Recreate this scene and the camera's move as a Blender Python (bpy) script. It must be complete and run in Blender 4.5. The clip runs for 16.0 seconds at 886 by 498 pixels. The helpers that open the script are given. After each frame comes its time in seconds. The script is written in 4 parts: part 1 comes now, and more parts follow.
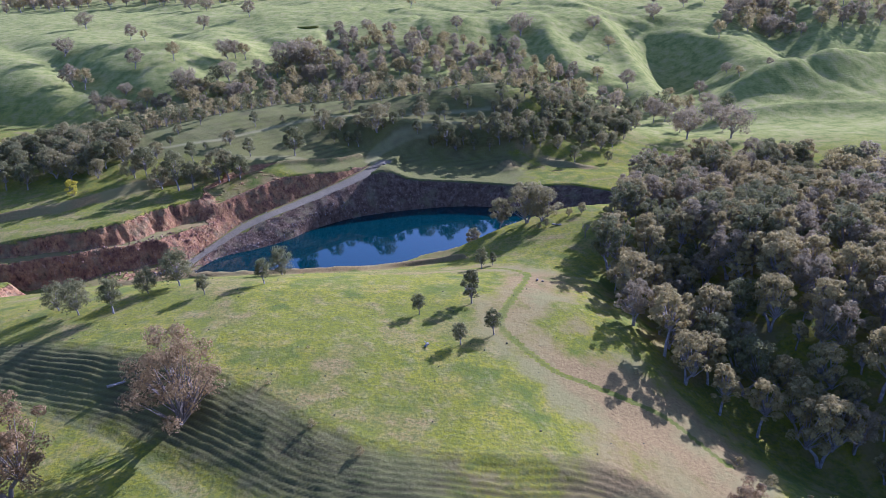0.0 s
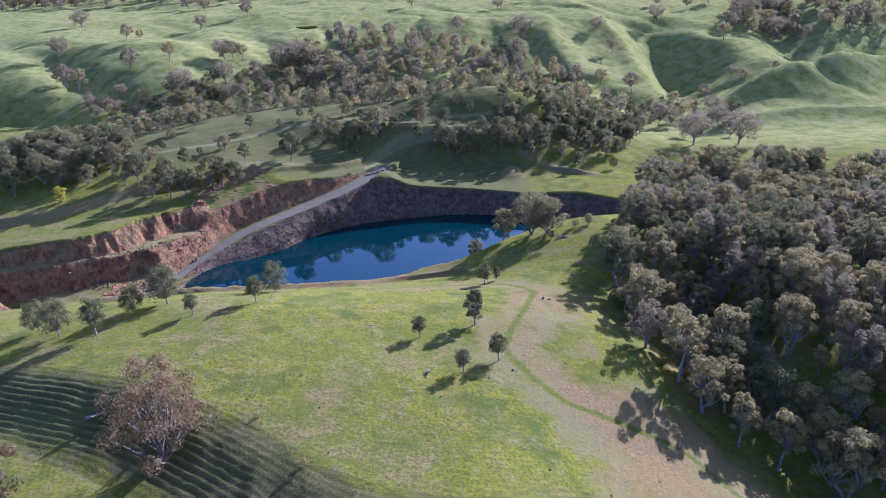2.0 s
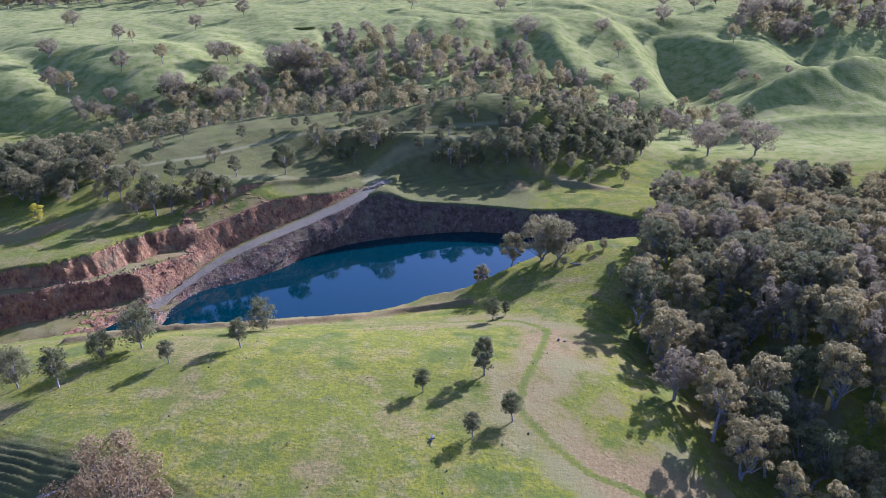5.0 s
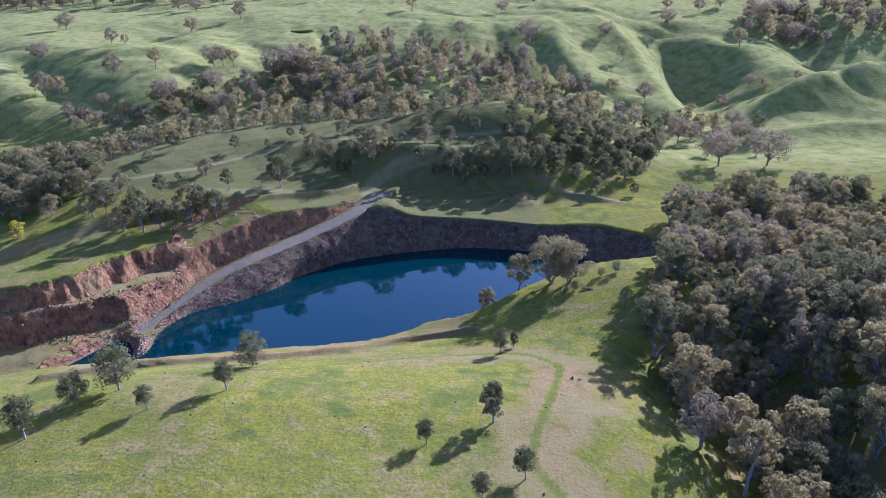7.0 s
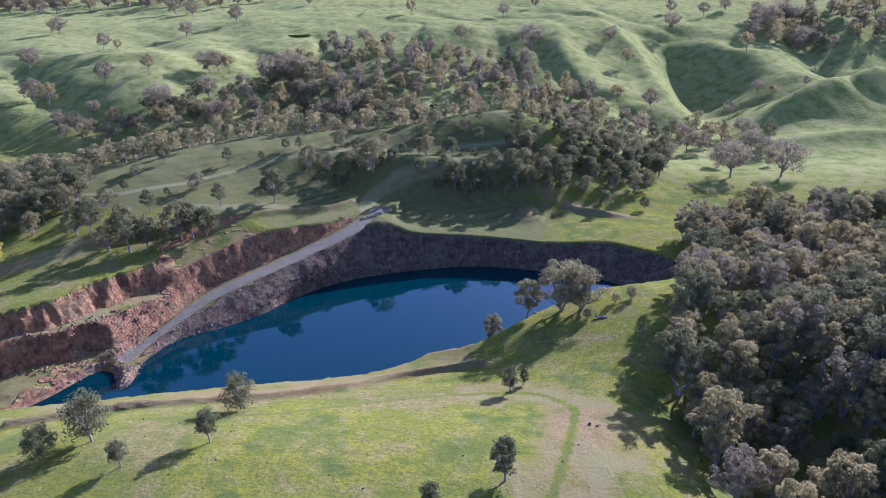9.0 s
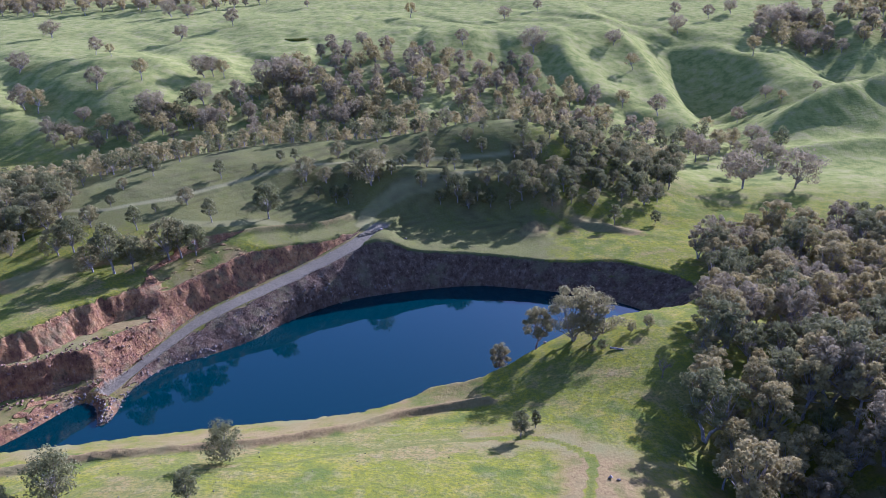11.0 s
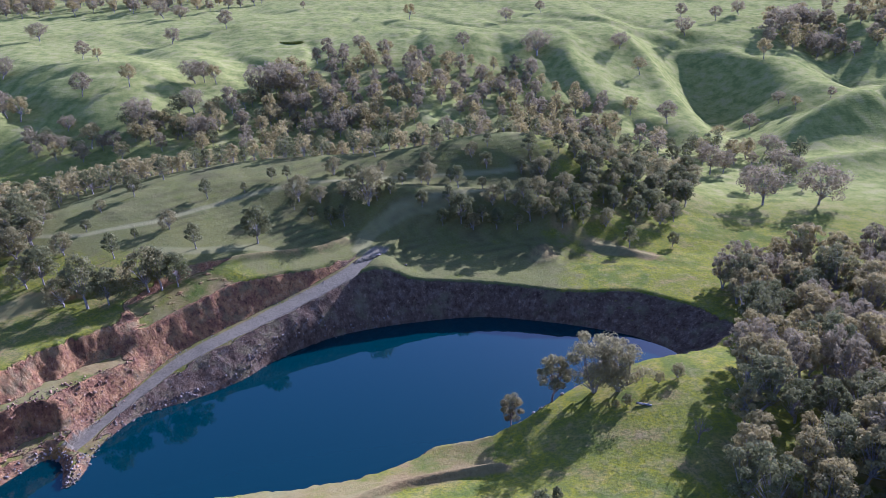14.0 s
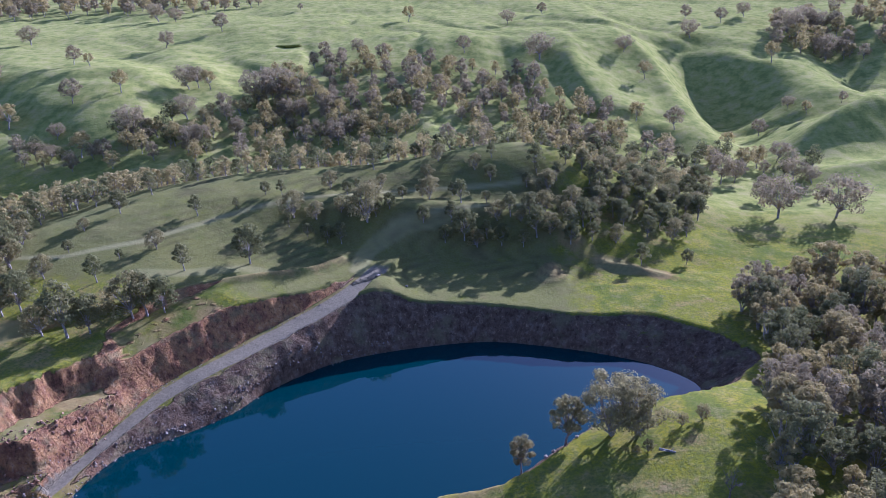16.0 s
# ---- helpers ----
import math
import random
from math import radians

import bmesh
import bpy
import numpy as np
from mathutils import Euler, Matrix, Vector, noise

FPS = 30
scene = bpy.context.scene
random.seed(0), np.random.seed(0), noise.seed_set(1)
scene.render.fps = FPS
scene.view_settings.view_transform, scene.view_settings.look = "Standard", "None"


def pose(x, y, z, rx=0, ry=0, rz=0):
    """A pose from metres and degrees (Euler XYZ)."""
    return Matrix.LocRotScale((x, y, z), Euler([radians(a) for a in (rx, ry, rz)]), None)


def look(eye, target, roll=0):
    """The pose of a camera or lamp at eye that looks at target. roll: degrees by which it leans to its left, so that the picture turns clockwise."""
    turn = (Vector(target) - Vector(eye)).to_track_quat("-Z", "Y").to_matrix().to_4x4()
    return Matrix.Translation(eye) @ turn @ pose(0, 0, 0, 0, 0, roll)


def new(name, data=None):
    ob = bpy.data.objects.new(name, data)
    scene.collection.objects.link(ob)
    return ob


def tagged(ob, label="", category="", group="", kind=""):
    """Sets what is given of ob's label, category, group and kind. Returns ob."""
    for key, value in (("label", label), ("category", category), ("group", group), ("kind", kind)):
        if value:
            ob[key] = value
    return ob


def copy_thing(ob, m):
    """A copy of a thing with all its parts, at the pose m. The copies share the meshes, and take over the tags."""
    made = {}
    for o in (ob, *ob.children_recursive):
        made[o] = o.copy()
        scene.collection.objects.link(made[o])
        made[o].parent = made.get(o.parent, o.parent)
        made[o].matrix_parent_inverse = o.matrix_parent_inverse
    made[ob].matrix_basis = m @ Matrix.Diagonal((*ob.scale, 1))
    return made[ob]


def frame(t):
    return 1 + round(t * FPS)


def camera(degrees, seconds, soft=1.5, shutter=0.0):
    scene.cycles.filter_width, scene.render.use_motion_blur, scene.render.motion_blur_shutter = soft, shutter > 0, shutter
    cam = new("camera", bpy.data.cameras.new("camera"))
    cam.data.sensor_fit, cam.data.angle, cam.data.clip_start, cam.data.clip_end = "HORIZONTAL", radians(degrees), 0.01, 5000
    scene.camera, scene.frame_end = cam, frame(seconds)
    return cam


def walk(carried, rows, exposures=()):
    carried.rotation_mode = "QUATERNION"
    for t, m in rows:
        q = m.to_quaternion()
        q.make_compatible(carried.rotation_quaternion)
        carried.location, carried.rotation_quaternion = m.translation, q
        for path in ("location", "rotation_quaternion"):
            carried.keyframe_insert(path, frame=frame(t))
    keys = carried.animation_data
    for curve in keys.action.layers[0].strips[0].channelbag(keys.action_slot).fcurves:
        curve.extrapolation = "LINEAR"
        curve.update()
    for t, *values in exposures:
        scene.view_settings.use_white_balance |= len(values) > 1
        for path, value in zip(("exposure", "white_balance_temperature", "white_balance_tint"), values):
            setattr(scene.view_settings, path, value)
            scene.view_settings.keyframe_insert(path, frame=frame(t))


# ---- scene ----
# ---- camera ----
cam = camera(62.19, 16.0, soft=0.8)
walk(cam, [
    (0, look((2.25, 0.71, 109.44), (2.47, 93.87, 73.09), -2.66)),
    (1, look((2.02, 5.82, 109.69), (2.31, 98.98, 73.33), -2.52)),
    (2, look((1.77, 11.79, 110.18), (2.10, 104.90, 73.71), -2.41)),
    (3, look((1.48, 18.45, 110.81), (1.83, 111.51, 74.21), -2.31)),
    (4, look((1.14, 25.63, 111.50), (1.52, 118.65, 74.80), -2.24)),
    (5, look((0.74, 33.20, 112.19), (1.17, 126.19, 75.43), -2.18)),
    (6, look((0.31, 41.01, 112.85), (0.80, 134.00, 76.09), -2.15)),
    (7, look((-0.14, 48.95, 113.47), (0.41, 141.96, 76.75), -2.14)),
    (8, look((-0.59, 56.94, 114.04), (0.03, 149.99, 77.40), -2.15)),
    (9, look((-1.02, 64.93, 114.59), (-0.35, 158.01, 78.05), -2.16)),
    (10, look((-1.43, 72.88, 115.16), (-0.70, 165.98, 78.68), -2.18)),
    (11, look((-1.83, 80.78, 115.77), (-1.03, 173.89, 79.31), -2.19)),
    (12, look((-2.20, 88.64, 116.45), (-1.34, 181.73, 79.95), -2.20)),
    (13, look((-2.56, 96.48, 117.21), (-1.63, 189.54, 80.62), -2.21)),
    (14, look((-2.91, 104.34, 118.01), (-1.91, 197.35, 81.30), -2.22)),
    (15, look((-3.26, 112.23, 118.80), (-2.20, 205.21, 82.01), -2.25)),
    (16, look((-3.59, 120.15, 119.44), (-2.51, 213.15, 82.70), -2.33)),
])

# ---- world, sun ----
SUN_EL, SUN_AZ = radians(22.5), radians(40)      # azimuth from +y towards +x
world = bpy.data.worlds.new("sky")
scene.world = world
world.use_nodes = True
wn = world.node_tree.nodes
sky = wn.new("ShaderNodeTexSky")
sky.sky_type = "NISHITA"
sky.sun_disc = False
sky.sun_elevation, sky.sun_rotation = SUN_EL, SUN_AZ
wn["Background"].inputs[1].default_value = 0.092
world.node_tree.links.new(sky.outputs[0], wn["Background"].inputs[0])
sun = new("sun", bpy.data.lights.new("sun", "SUN"))
sun.data.energy, sun.data.angle, sun.data.color = 5.3, radians(0.55), (1.0, 0.93, 0.82)
to_sun = Vector((math.sin(SUN_AZ) * math.cos(SUN_EL), math.cos(SUN_AZ) * math.cos(SUN_EL), math.sin(SUN_EL)))
sun.matrix_world = look(to_sun * 400, (0, 0, 0))
scene.view_settings.exposure = 1.36
scene.view_settings.use_white_balance = True
scene.view_settings.white_balance_temperature, scene.view_settings.white_balance_tint = 4360, 37


# ---- materials ----
def material(name, rough=0.9, spec=0.2):
    m = bpy.data.materials.new(name)
    m.use_nodes = True
    b = m.node_tree.nodes["Principled BSDF"]
    b.inputs["Roughness"].default_value = rough
    b.inputs["Specular IOR Level"].default_value = spec
    return m, m.node_tree.nodes, m.node_tree.links, b


def noise_tex(n, l, scale, detail=4.0, rough=0.6, vec=None):
    t = n.new("ShaderNodeTexNoise")
    t.inputs["Scale"].default_value, t.inputs["Detail"].default_value = scale, detail
    t.inputs["Roughness"].default_value = rough
    if vec is not None:
        l.new(vec, t.inputs["Vector"])
    return t.outputs["Fac"]


def ramp(n, l, fac, stops):
    r = n.new("ShaderNodeValToRGB")
    e = r.color_ramp.elements
    while len(e) < len(stops):
        e.new(0.5)
    for k, (p, c) in enumerate(stops):
        e[k].position, e[k].color = p, (*c, 1)
    l.new(fac, r.inputs[0])
    return r.outputs[0]


def mix(n, l, fac, a, b):
    m = n.new("ShaderNodeMix")
    m.data_type = "RGBA"
    for sock, v in ((m.inputs[0], fac), (m.inputs[6], a), (m.inputs[7], b)):
        if isinstance(v, (float, int)):
            sock.default_value = v
        elif isinstance(v, tuple):
            sock.default_value = (*v, 1)
        else:
            l.new(v, sock)
    return m.outputs[2]


def maths(n, l, op, a, b):
    m = n.new("ShaderNodeMath")
    m.operation = op
    for sock, v in zip(m.inputs, (a, b)):
        if isinstance(v, (float, int)):
            sock.default_value = v
        else:
            l.new(v, sock)
    return m.outputs[0]


def attribute(n, name):
    a = n.new("ShaderNodeAttribute")
    a.attribute_name = name
    return a.outputs["Fac"]


def bump(n, l, b, height, strength=0.5, dist=0.3):
    k = n.new("ShaderNodeBump")
    k.inputs["Strength"].default_value, k.inputs["Distance"].default_value = strength, dist
    l.new(height, k.inputs["Height"])
    l.new(k.outputs[0], b.inputs["Normal"])


def where(n):
    return n.new("ShaderNodeNewGeometry").outputs["Position"]


def ground_material():
    m, n, l, b = material("ground", 1.0, 0.0)
    b.inputs["Sheen Weight"].default_value, b.inputs["Sheen Roughness"].default_value = 0.025, 0.5
    b.inputs["Sheen Tint"].default_value = (1.0, 0.98, 0.5, 1)
    p = where(n)
    big, mid, fine = noise_tex(n, l, 0.03, 5, 0.65, p), noise_tex(n, l, 0.12, 5, 0.65, p), noise_tex(n, l, 1.3, 6, 0.7, p)
    grass = ramp(n, l, mid, [(0.36, (0.072, 0.085, 0.012)), (0.46, (0.125, 0.122, 0.012)), (0.54, (0.172, 0.145, 0.016)), (0.62, (0.225, 0.15, 0.05))])
    lush = ramp(n, l, big, [(0.40, (0.09, 0.108, 0.012)), (0.47, (0.225, 0.19, 0.005)), (0.54, (0.14, 0.138, 0.012)), (0.6, (0.195, 0.138, 0.045))])
    grass = mix(n, l, 0.5, grass, lush)
    patch = noise_tex(n, l, 0.3, 6, 0.7, p)
    grass = mix(n, l, ramp(n, l, patch, [(0.5, (0, 0, 0)), (0.68, (0.5, 0.5, 0.5))]), grass, (0.25, 0.18, 0.085))
    grass = mix(n, l, ramp(n, l, patch, [(0.32, (0.6, 0.6, 0.6)), (0.46, (0, 0, 0))]), grass, (0.065, 0.08, 0.02))
    grass = mix(n, l, ramp(n, l, fine, [(0.44, (0, 0, 0)), (0.6, (0.75, 0.75, 0.75))]), grass, (0.075, 0.085, 0.02))
    blades = noise_tex(n, l, 4.5, 4, 0.7, p)
    grass = mix(n, l, ramp(n, l, blades, [(0.5, (0, 0, 0)), (0.68, (0.4, 0.4, 0.4))]), grass, (0.21, 0.165, 0.045))
    dry = ramp(n, l, fine, [(0.3, (0.14, 0.094, 0.036)), (0.7, (0.25, 0.168, 0.062))])
    dry = mix(n, l, ramp(n, l, noise_tex(n, l, 0.06, 4, 0.6, p), [(0.45, (0, 0, 0)), (0.65, (1, 1, 1))]), dry, (0.175, 0.145, 0.05))
    def soft(attr, spread):
        f = maths(n, l, "ADD", attribute(n, attr), maths(n, l, "MULTIPLY", maths(n, l, "SUBTRACT", mid, 0.5), spread))
        r = n.new("ShaderNodeMapRange")
        r.inputs["From Min"].default_value, r.inputs["From Max"].default_value = 0.32, 0.68
        l.new(f, r.inputs[0])
        return r.outputs[0]
    grass = mix(n, l, maths(n, l, "MULTIPLY", soft("olive", 1.6), 0.75), grass, ramp(n, l, fine, [(0.35, (0.08, 0.075, 0.026)), (0.65, (0.15, 0.13, 0.045))]))
    # Paler grass for the distance: haze put into the base colour.
    hazed = ramp(n, l, mid, [(0.38, (0.15, 0.155, 0.038)), (0.5, (0.235, 0.225, 0.055)), (0.62, (0.29, 0.25, 0.085))])
    hazed = mix(n, l, ramp(n, l, fine, [(0.5, (0, 0, 0)), (0.7, (0.5, 0.5, 0.5))]), hazed, (0.11, 0.11, 0.04))
    grass = mix(n, l, maths(n, l, "MULTIPLY", attribute(n, "far_haze"), 0.85), grass, hazed)
    col = mix(n, l, soft("dry", 1.5), grass, dry)
    col = mix(n, l, maths(n, l, "MULTIPLY", attribute(n, "pale"), 0.75), col, (0.26, 0.22, 0.095))
    col = mix(n, l, maths(n, l, "MULTIPLY", attribute(n, "soil"), 0.8), col, (0.045, 0.034, 0.018))
    rock_n = noise_tex(n, l, 0.35, 8, 0.7, p)
    red = ramp(n, l, rock_n, [(0.3, (0.09, 0.042, 0.026)), (0.44, (0.22, 0.105, 0.052)), (0.58, (0.35, 0.182, 0.07)), (0.74, (0.46, 0.295, 0.14))])
    grey = ramp(n, l, rock_n, [(0.3, (0.06, 0.036, 0.022)), (0.52, (0.145, 0.092, 0.055)), (0.75, (0.26, 0.19, 0.125))])
    rock = mix(n, l, soft("grey", 0.8), red, grey)
    flat = n.new("ShaderNodeVectorMath")
    flat.operation = "MULTIPLY"
    flat.inputs[1].default_value = (1.0, 1.0, 0.35)
    l.new(p, flat.inputs[0])
    # Shade in crevices and brighter facets, painted into the rock colour.
    crag_shade = noise_tex(n, l, 0.85, 7, 0.72, flat.outputs[0])
    rock = mix(n, l, ramp(n, l, crag_shade, [(0.34, (0.85, 0.85, 0.85)), (0.47, (0, 0, 0))]), rock, (0.045, 0.027, 0.018))
    rock = mix(n, l, ramp(n, l, crag_shade, [(0.56, (0, 0, 0)), (0.7, (0.6, 0.6, 0.6))]), rock, (0.5, 0.33, 0.18))
    rock = mix(n, l, ramp(n, l, noise_tex(n, l, 0.16, 5, 0.6, p), [(0.52, (0, 0, 0)), (0.64, (0.55, 0.55, 0.55))]), rock, (0.20, 0.165, 0.075))
    col = mix(n, l, soft("rock", 0.7), col, rock)
    gravel = ramp(n, l, fine, [(0.3, (0.125, 0.10, 0.062)), (0.7, (0.22, 0.175, 0.11))])
    col = mix(n, l, soft("road", 0.35), col, gravel)
    col = mix(n, l, maths(n, l, "MULTIPLY", soft("track", 0.7), 0.85), col, ramp(n, l, fine, [(0.35, (0.07, 0.078, 0.016)), (0.65, (0.125, 0.12, 0.025))]))
    col = mix(n, l, maths(n, l, "MULTIPLY", soft("mud", 0.5), 0.9), col, ramp(n, l, fine, [(0.35, (0.20, 0.105, 0.02)), (0.65, (0.32, 0.19, 0.06))]))
    l.new(col, b.inputs["Base Color"])
    tall = n.new("ShaderNodeVectorMath")
    tall.operation = "MULTIPLY"
    tall.inputs[1].default_value = (0.8, 0.8, 0.45)
    l.new(p, tall.inputs[0])
    chips = n.new("ShaderNodeTexVoronoi")
    chips.inputs["Scale"].default_value = 0.9
    l.new(tall.outputs[0], chips.inputs["Vector"])
    craggy = maths(n, l, "ADD", maths(n, l, "MULTIPLY", noise_tex(n, l, 1.3, 8, 0.8, tall.outputs[0]), 5.0), maths(n, l, "MULTIPLY", chips.outputs["Distance"], 1.2))
    craggy = maths(n, l, "MULTIPLY", craggy, soft("rock", 0.7))
    apart = n.new("ShaderNodeSeparateXYZ")
    l.new(p, apart.inputs[0])
    path = maths(n, l, "ADD", maths(n, l, "MULTIPLY", apart.outputs["Z"], 5.0), maths(n, l, "MULTIPLY", noise_tex(n, l, 0.09, 3, 0.6, p), 14.0))
    path = maths(n, l, "MULTIPLY", maths(n, l, "SINE", path, 0.0), 0.09)
    craggy = maths(n, l, "ADD", craggy, maths(n, l, "MULTIPLY", path, ramp(n, l, patch, [(0.42, (0.15, 0.15, 0.15)), (0.6, (1, 1, 1))])))
    craggy = maths(n, l, "ADD", craggy, maths(n, l, "MULTIPLY", patch, 0.6))
    bump(n, l, b, maths(n, l, "ADD", maths(n, l, "MULTIPLY", fine, 0.45), craggy), 0.75, 0.5)
    return m


def leaf_material(name, dark, light):
    m, n, l, b = material(name, 0.8, 0.06)
    b.inputs["Sheen Weight"].default_value = 0.05
    b.inputs["Sheen Tint"].default_value = (1.0, 0.95, 0.85, 1)
    g = n.new("ShaderNodeNewGeometry")
    o = n.new("ShaderNodeObjectInfo")
    tufts = noise_tex(n, l, 0.45, 3, 0.6, g.outputs["Position"])
    c = ramp(n, l, tufts, [(0.36, dark), (0.64, light)])
    c = mix(n, l, maths(n, l, "MULTIPLY", g.outputs["Random Per Island"], 0.35), c, dark)
    c = mix(n, l, maths(n, l, "MULTIPLY", o.outputs["Random"], 0.45), c, mix(n, l, 0.5, light, (0.26, 0.21, 0.10)))
    l.new(c, b.inputs["Base Color"])
    t = n.new("ShaderNodeBsdfTranslucent")
    l.new(c, t.inputs["Color"])
    s = n.new("ShaderNodeMixShader")
    s.inputs[0].default_value = 0.46
    l.new(b.outputs[0], s.inputs[1])
    l.new(t.outputs[0], s.inputs[2])
    l.new(s.outputs[0], n["Material Output"].inputs["Surface"])
    return m


def bark_material():
    m, n, l, b = material("bark", 0.9, 0.1)
    l.new(ramp(n, l, noise_tex(n, l, 1.5, 5, 0.7, where(n)), [(0.3, (0.10, 0.08, 0.065)), (0.7, (0.36, 0.31, 0.26))]), b.inputs["Base Color"])
    return m


def water_material():
    m, n, l, b = material("water", 0.04, 0.5)
    b.inputs["IOR"].default_value = 1.33
    b.inputs["Base Color"].default_value = (0.002, 0.019, 0.021, 1)
    bump(n, l, b, noise_tex(n, l, 1.2, 3, 0.5, where(n)), 0.05, 0.05)
    return m


GROUND = ground_material()
LEAF = leaf_material("leaf_olive", (0.085, 0.085, 0.03), (0.21, 0.19, 0.065))
LEAF_GREY = leaf_material("leaf_grey", (0.205, 0.16, 0.056), (0.45, 0.345, 0.12))
LEAF_BROWN = leaf_material("leaf_brown", (0.17, 0.132, 0.07), (0.335, 0.255, 0.13))
LEAF_RUST = leaf_material("leaf_rust", (0.12, 0.08, 0.034), (0.33, 0.2, 0.08))
LEAF_BANK = leaf_material("leaf_tan", (0.13, 0.112, 0.042), (0.33, 0.265, 0.10))
LEAF_YELLOW = leaf_material("leaf_yellow", (0.35, 0.28, 0.02), (0.65, 0.55, 0.04))
BARK = bark_material()
PALE_BARK, _n, _l, _b = material("pale_bark", 0.9, 0.1)
_l.new(ramp(_n, _l, noise_tex(_n, _l, 2.0, 4, 0.6, where(_n)), [(0.3, (0.09, 0.068, 0.05)), (0.7, (0.22, 0.175, 0.135))]), _b.inputs["Base Color"])
WATER = water_material()


# ---- shape of the land ----
def smooth(a, b, v):
    t = np.clip((v - a) / (b - a), 0, 1)
    return t * t * (3 - 2 * t)


def lattice(x, y, seed):
    """Smooth value noise, 0 to 1, with cells one unit wide."""
    xi, yi = np.floor(x).astype(np.int64), np.floor(y).astype(np.int64)
    fx, fy = x - xi, y - yi
    fx, fy = fx * fx * (3 - 2 * fx), fy * fy * (3 - 2 * fy)
    def r(a, b):
        h = (a * 374761393 + b * 668265263 + seed * 974711) & 0x7FFFFFFF
        h = ((h ^ (h >> 13)) * 1274126177) & 0x7FFFFFFF
        return ((h ^ (h >> 16)) & 0xFFFF) / 65535.0
    return (r(xi, yi) * (1 - fx) + r(xi + 1, yi) * fx) * (1 - fy) + (r(xi, yi + 1) * (1 - fx) + r(xi + 1, yi + 1) * fx) * fy


def fractal(x, y, size, seed, octaves=4):
    """Fractal noise, about -1 to 1, whose largest lumps are size metres wide."""
    out, amp = 0 * x, 1.0
    for k in range(octaves):
        out = out + amp * (2 * lattice(x / size * 2**k + 17 * k, y / size * 2**k - 9 * k, seed + k) - 1)
        amp *= 0.5
    return out / 1.6


def curve(points, steps=8):
    """A smooth line through points (Catmull-Rom)."""
    p = np.array(points, float)
    p = np.concatenate([[2 * p[0] - p[1]], p, [2 * p[-1] - p[-2]]])
    t = np.linspace(0, 1, steps, endpoint=False)[:, None]
    rows = [0.5 * (2 * b + (c - a) * t + (2 * a - 5 * b + 4 * c - d) * t**2 + (3 * b - a - 3 * c + d) * t**3)
            for a, b, c, d in zip(p, p[1:], p[2:], p[3:])]
    return np.concatenate(rows + [p[-2:-1]])


def to_line(x, y, line):
    """Distance to a line of points, the side (positive to its left) and the share of its length at the nearest place."""
    best, side, at = np.full(x.shape, 1e9), np.zeros(x.shape), np.zeros(x.shape)
    seg = np.linalg.norm(np.diff(line[:, :2], axis=0), axis=1)
    along = np.r_[0, np.cumsum(seg)] / seg.sum()
    for k in range(len(line) - 1):
        (ax, ay), (bx, by) = line[k, :2], line[k + 1, :2]
        dx, dy = bx - ax, by - ay
        t = np.clip(((x - ax) * dx + (y - ay) * dy) / (dx * dx + dy * dy), 0, 1)
        d = np.hypot(x - ax - t * dx, y - ay - t * dy)
        near = d < best
        best = np.where(near, d, best)
        side = np.where(near, np.sign(dx * (y - ay) - dy * (x - ax)), side)
        at = np.where(near, along[k] + t * (along[k + 1] - along[k]), at)
    return best, side, at


def inside(x, y, ring):
    c = np.zeros(x.shape, bool)
    for (ax, ay), (bx, by) in zip(ring, np.roll(ring, -1, 0)):
        if ay != by:
            c ^= ((ay > y) != (by > y)) & (x < (bx - ax) * (y - ay) / (by - ay) + ax)
    return c


SHORE = curve([(-128, 236), (-117, 250), (-108, 264.5), (-102, 263), (-97, 253.5), (-94.5, 259), (-95, 269), (-90, 282.5), (-83, 287.5), (-75.5, 291.5), (-64, 301),
               (-57, 311), (-45, 322), (-34, 328.5), (-14, 334), (11, 336.5), (30, 332), (48, 325), (63, 316), (72, 303), (64, 291), (48, 286), (34, 281),
               (18, 270), (8, 261), (0, 257.5), (-7, 258), (-15, 252), (-29, 246), (-56, 241), (-84, 236), (-110, 229), (-130, 225), (-128, 236)], 5)
RAMP = curve([(-102.4, 267.8, 0.3), (-98, 277.5, 1.5), (-89.5, 292.4, 4.2), (-83.4, 302, 6), (-74.4, 310.5, 8), (-64.6, 318.5, 9.6), (-52.7, 328.5, 11.5), (-39.9, 339.5, 14), (-30, 351, 16), (-21, 370, 17.5), (-12, 388, 18.5)], 5)
SCARP = curve([(-170, 182), (-106, 159), (-81, 149), (-55, 138), (-32, 123.5), (-14, 112), (8, 110), (24, 114), (36, 113), (50, 103), (75, 85)], 5)
GULLY = curve([(128, 90), (94, 124), (77, 150), (69, 180), (68, 206), (74, 230)], 5)
BERM = curve([(-95.0, 200.0), (-74.0, 207.0), (-44.2, 212.8), (-35.2, 216.3), (-24.9, 222.7), (-13.6, 231.6), (-0.9, 235.5), (9.5, 235.5)], 5)
WEST_LIP = curve([(-200, 250), (-175, 257), (-160, 261), (-144, 266), (-131, 270), (-123, 278), (-118, 286), (-110, 297), (-101, 305.5), (-93, 311), (-84, 319), (-72, 328)], 4)
WEST_BENCH = curve([(-200, 240), (-175, 247), (-159, 251), (-137, 259), (-124, 267), (-110, 275), (-98, 286.5), (-91, 298), (-86, 305)], 4)
KERB = curve([(-40, 350), (-31, 354), (-23, 357)], 4)
TERRACE = curve([(-200, 276), (-175, 286), (-155, 291), (-141, 301), (-128, 312), (-116, 318)], 4)
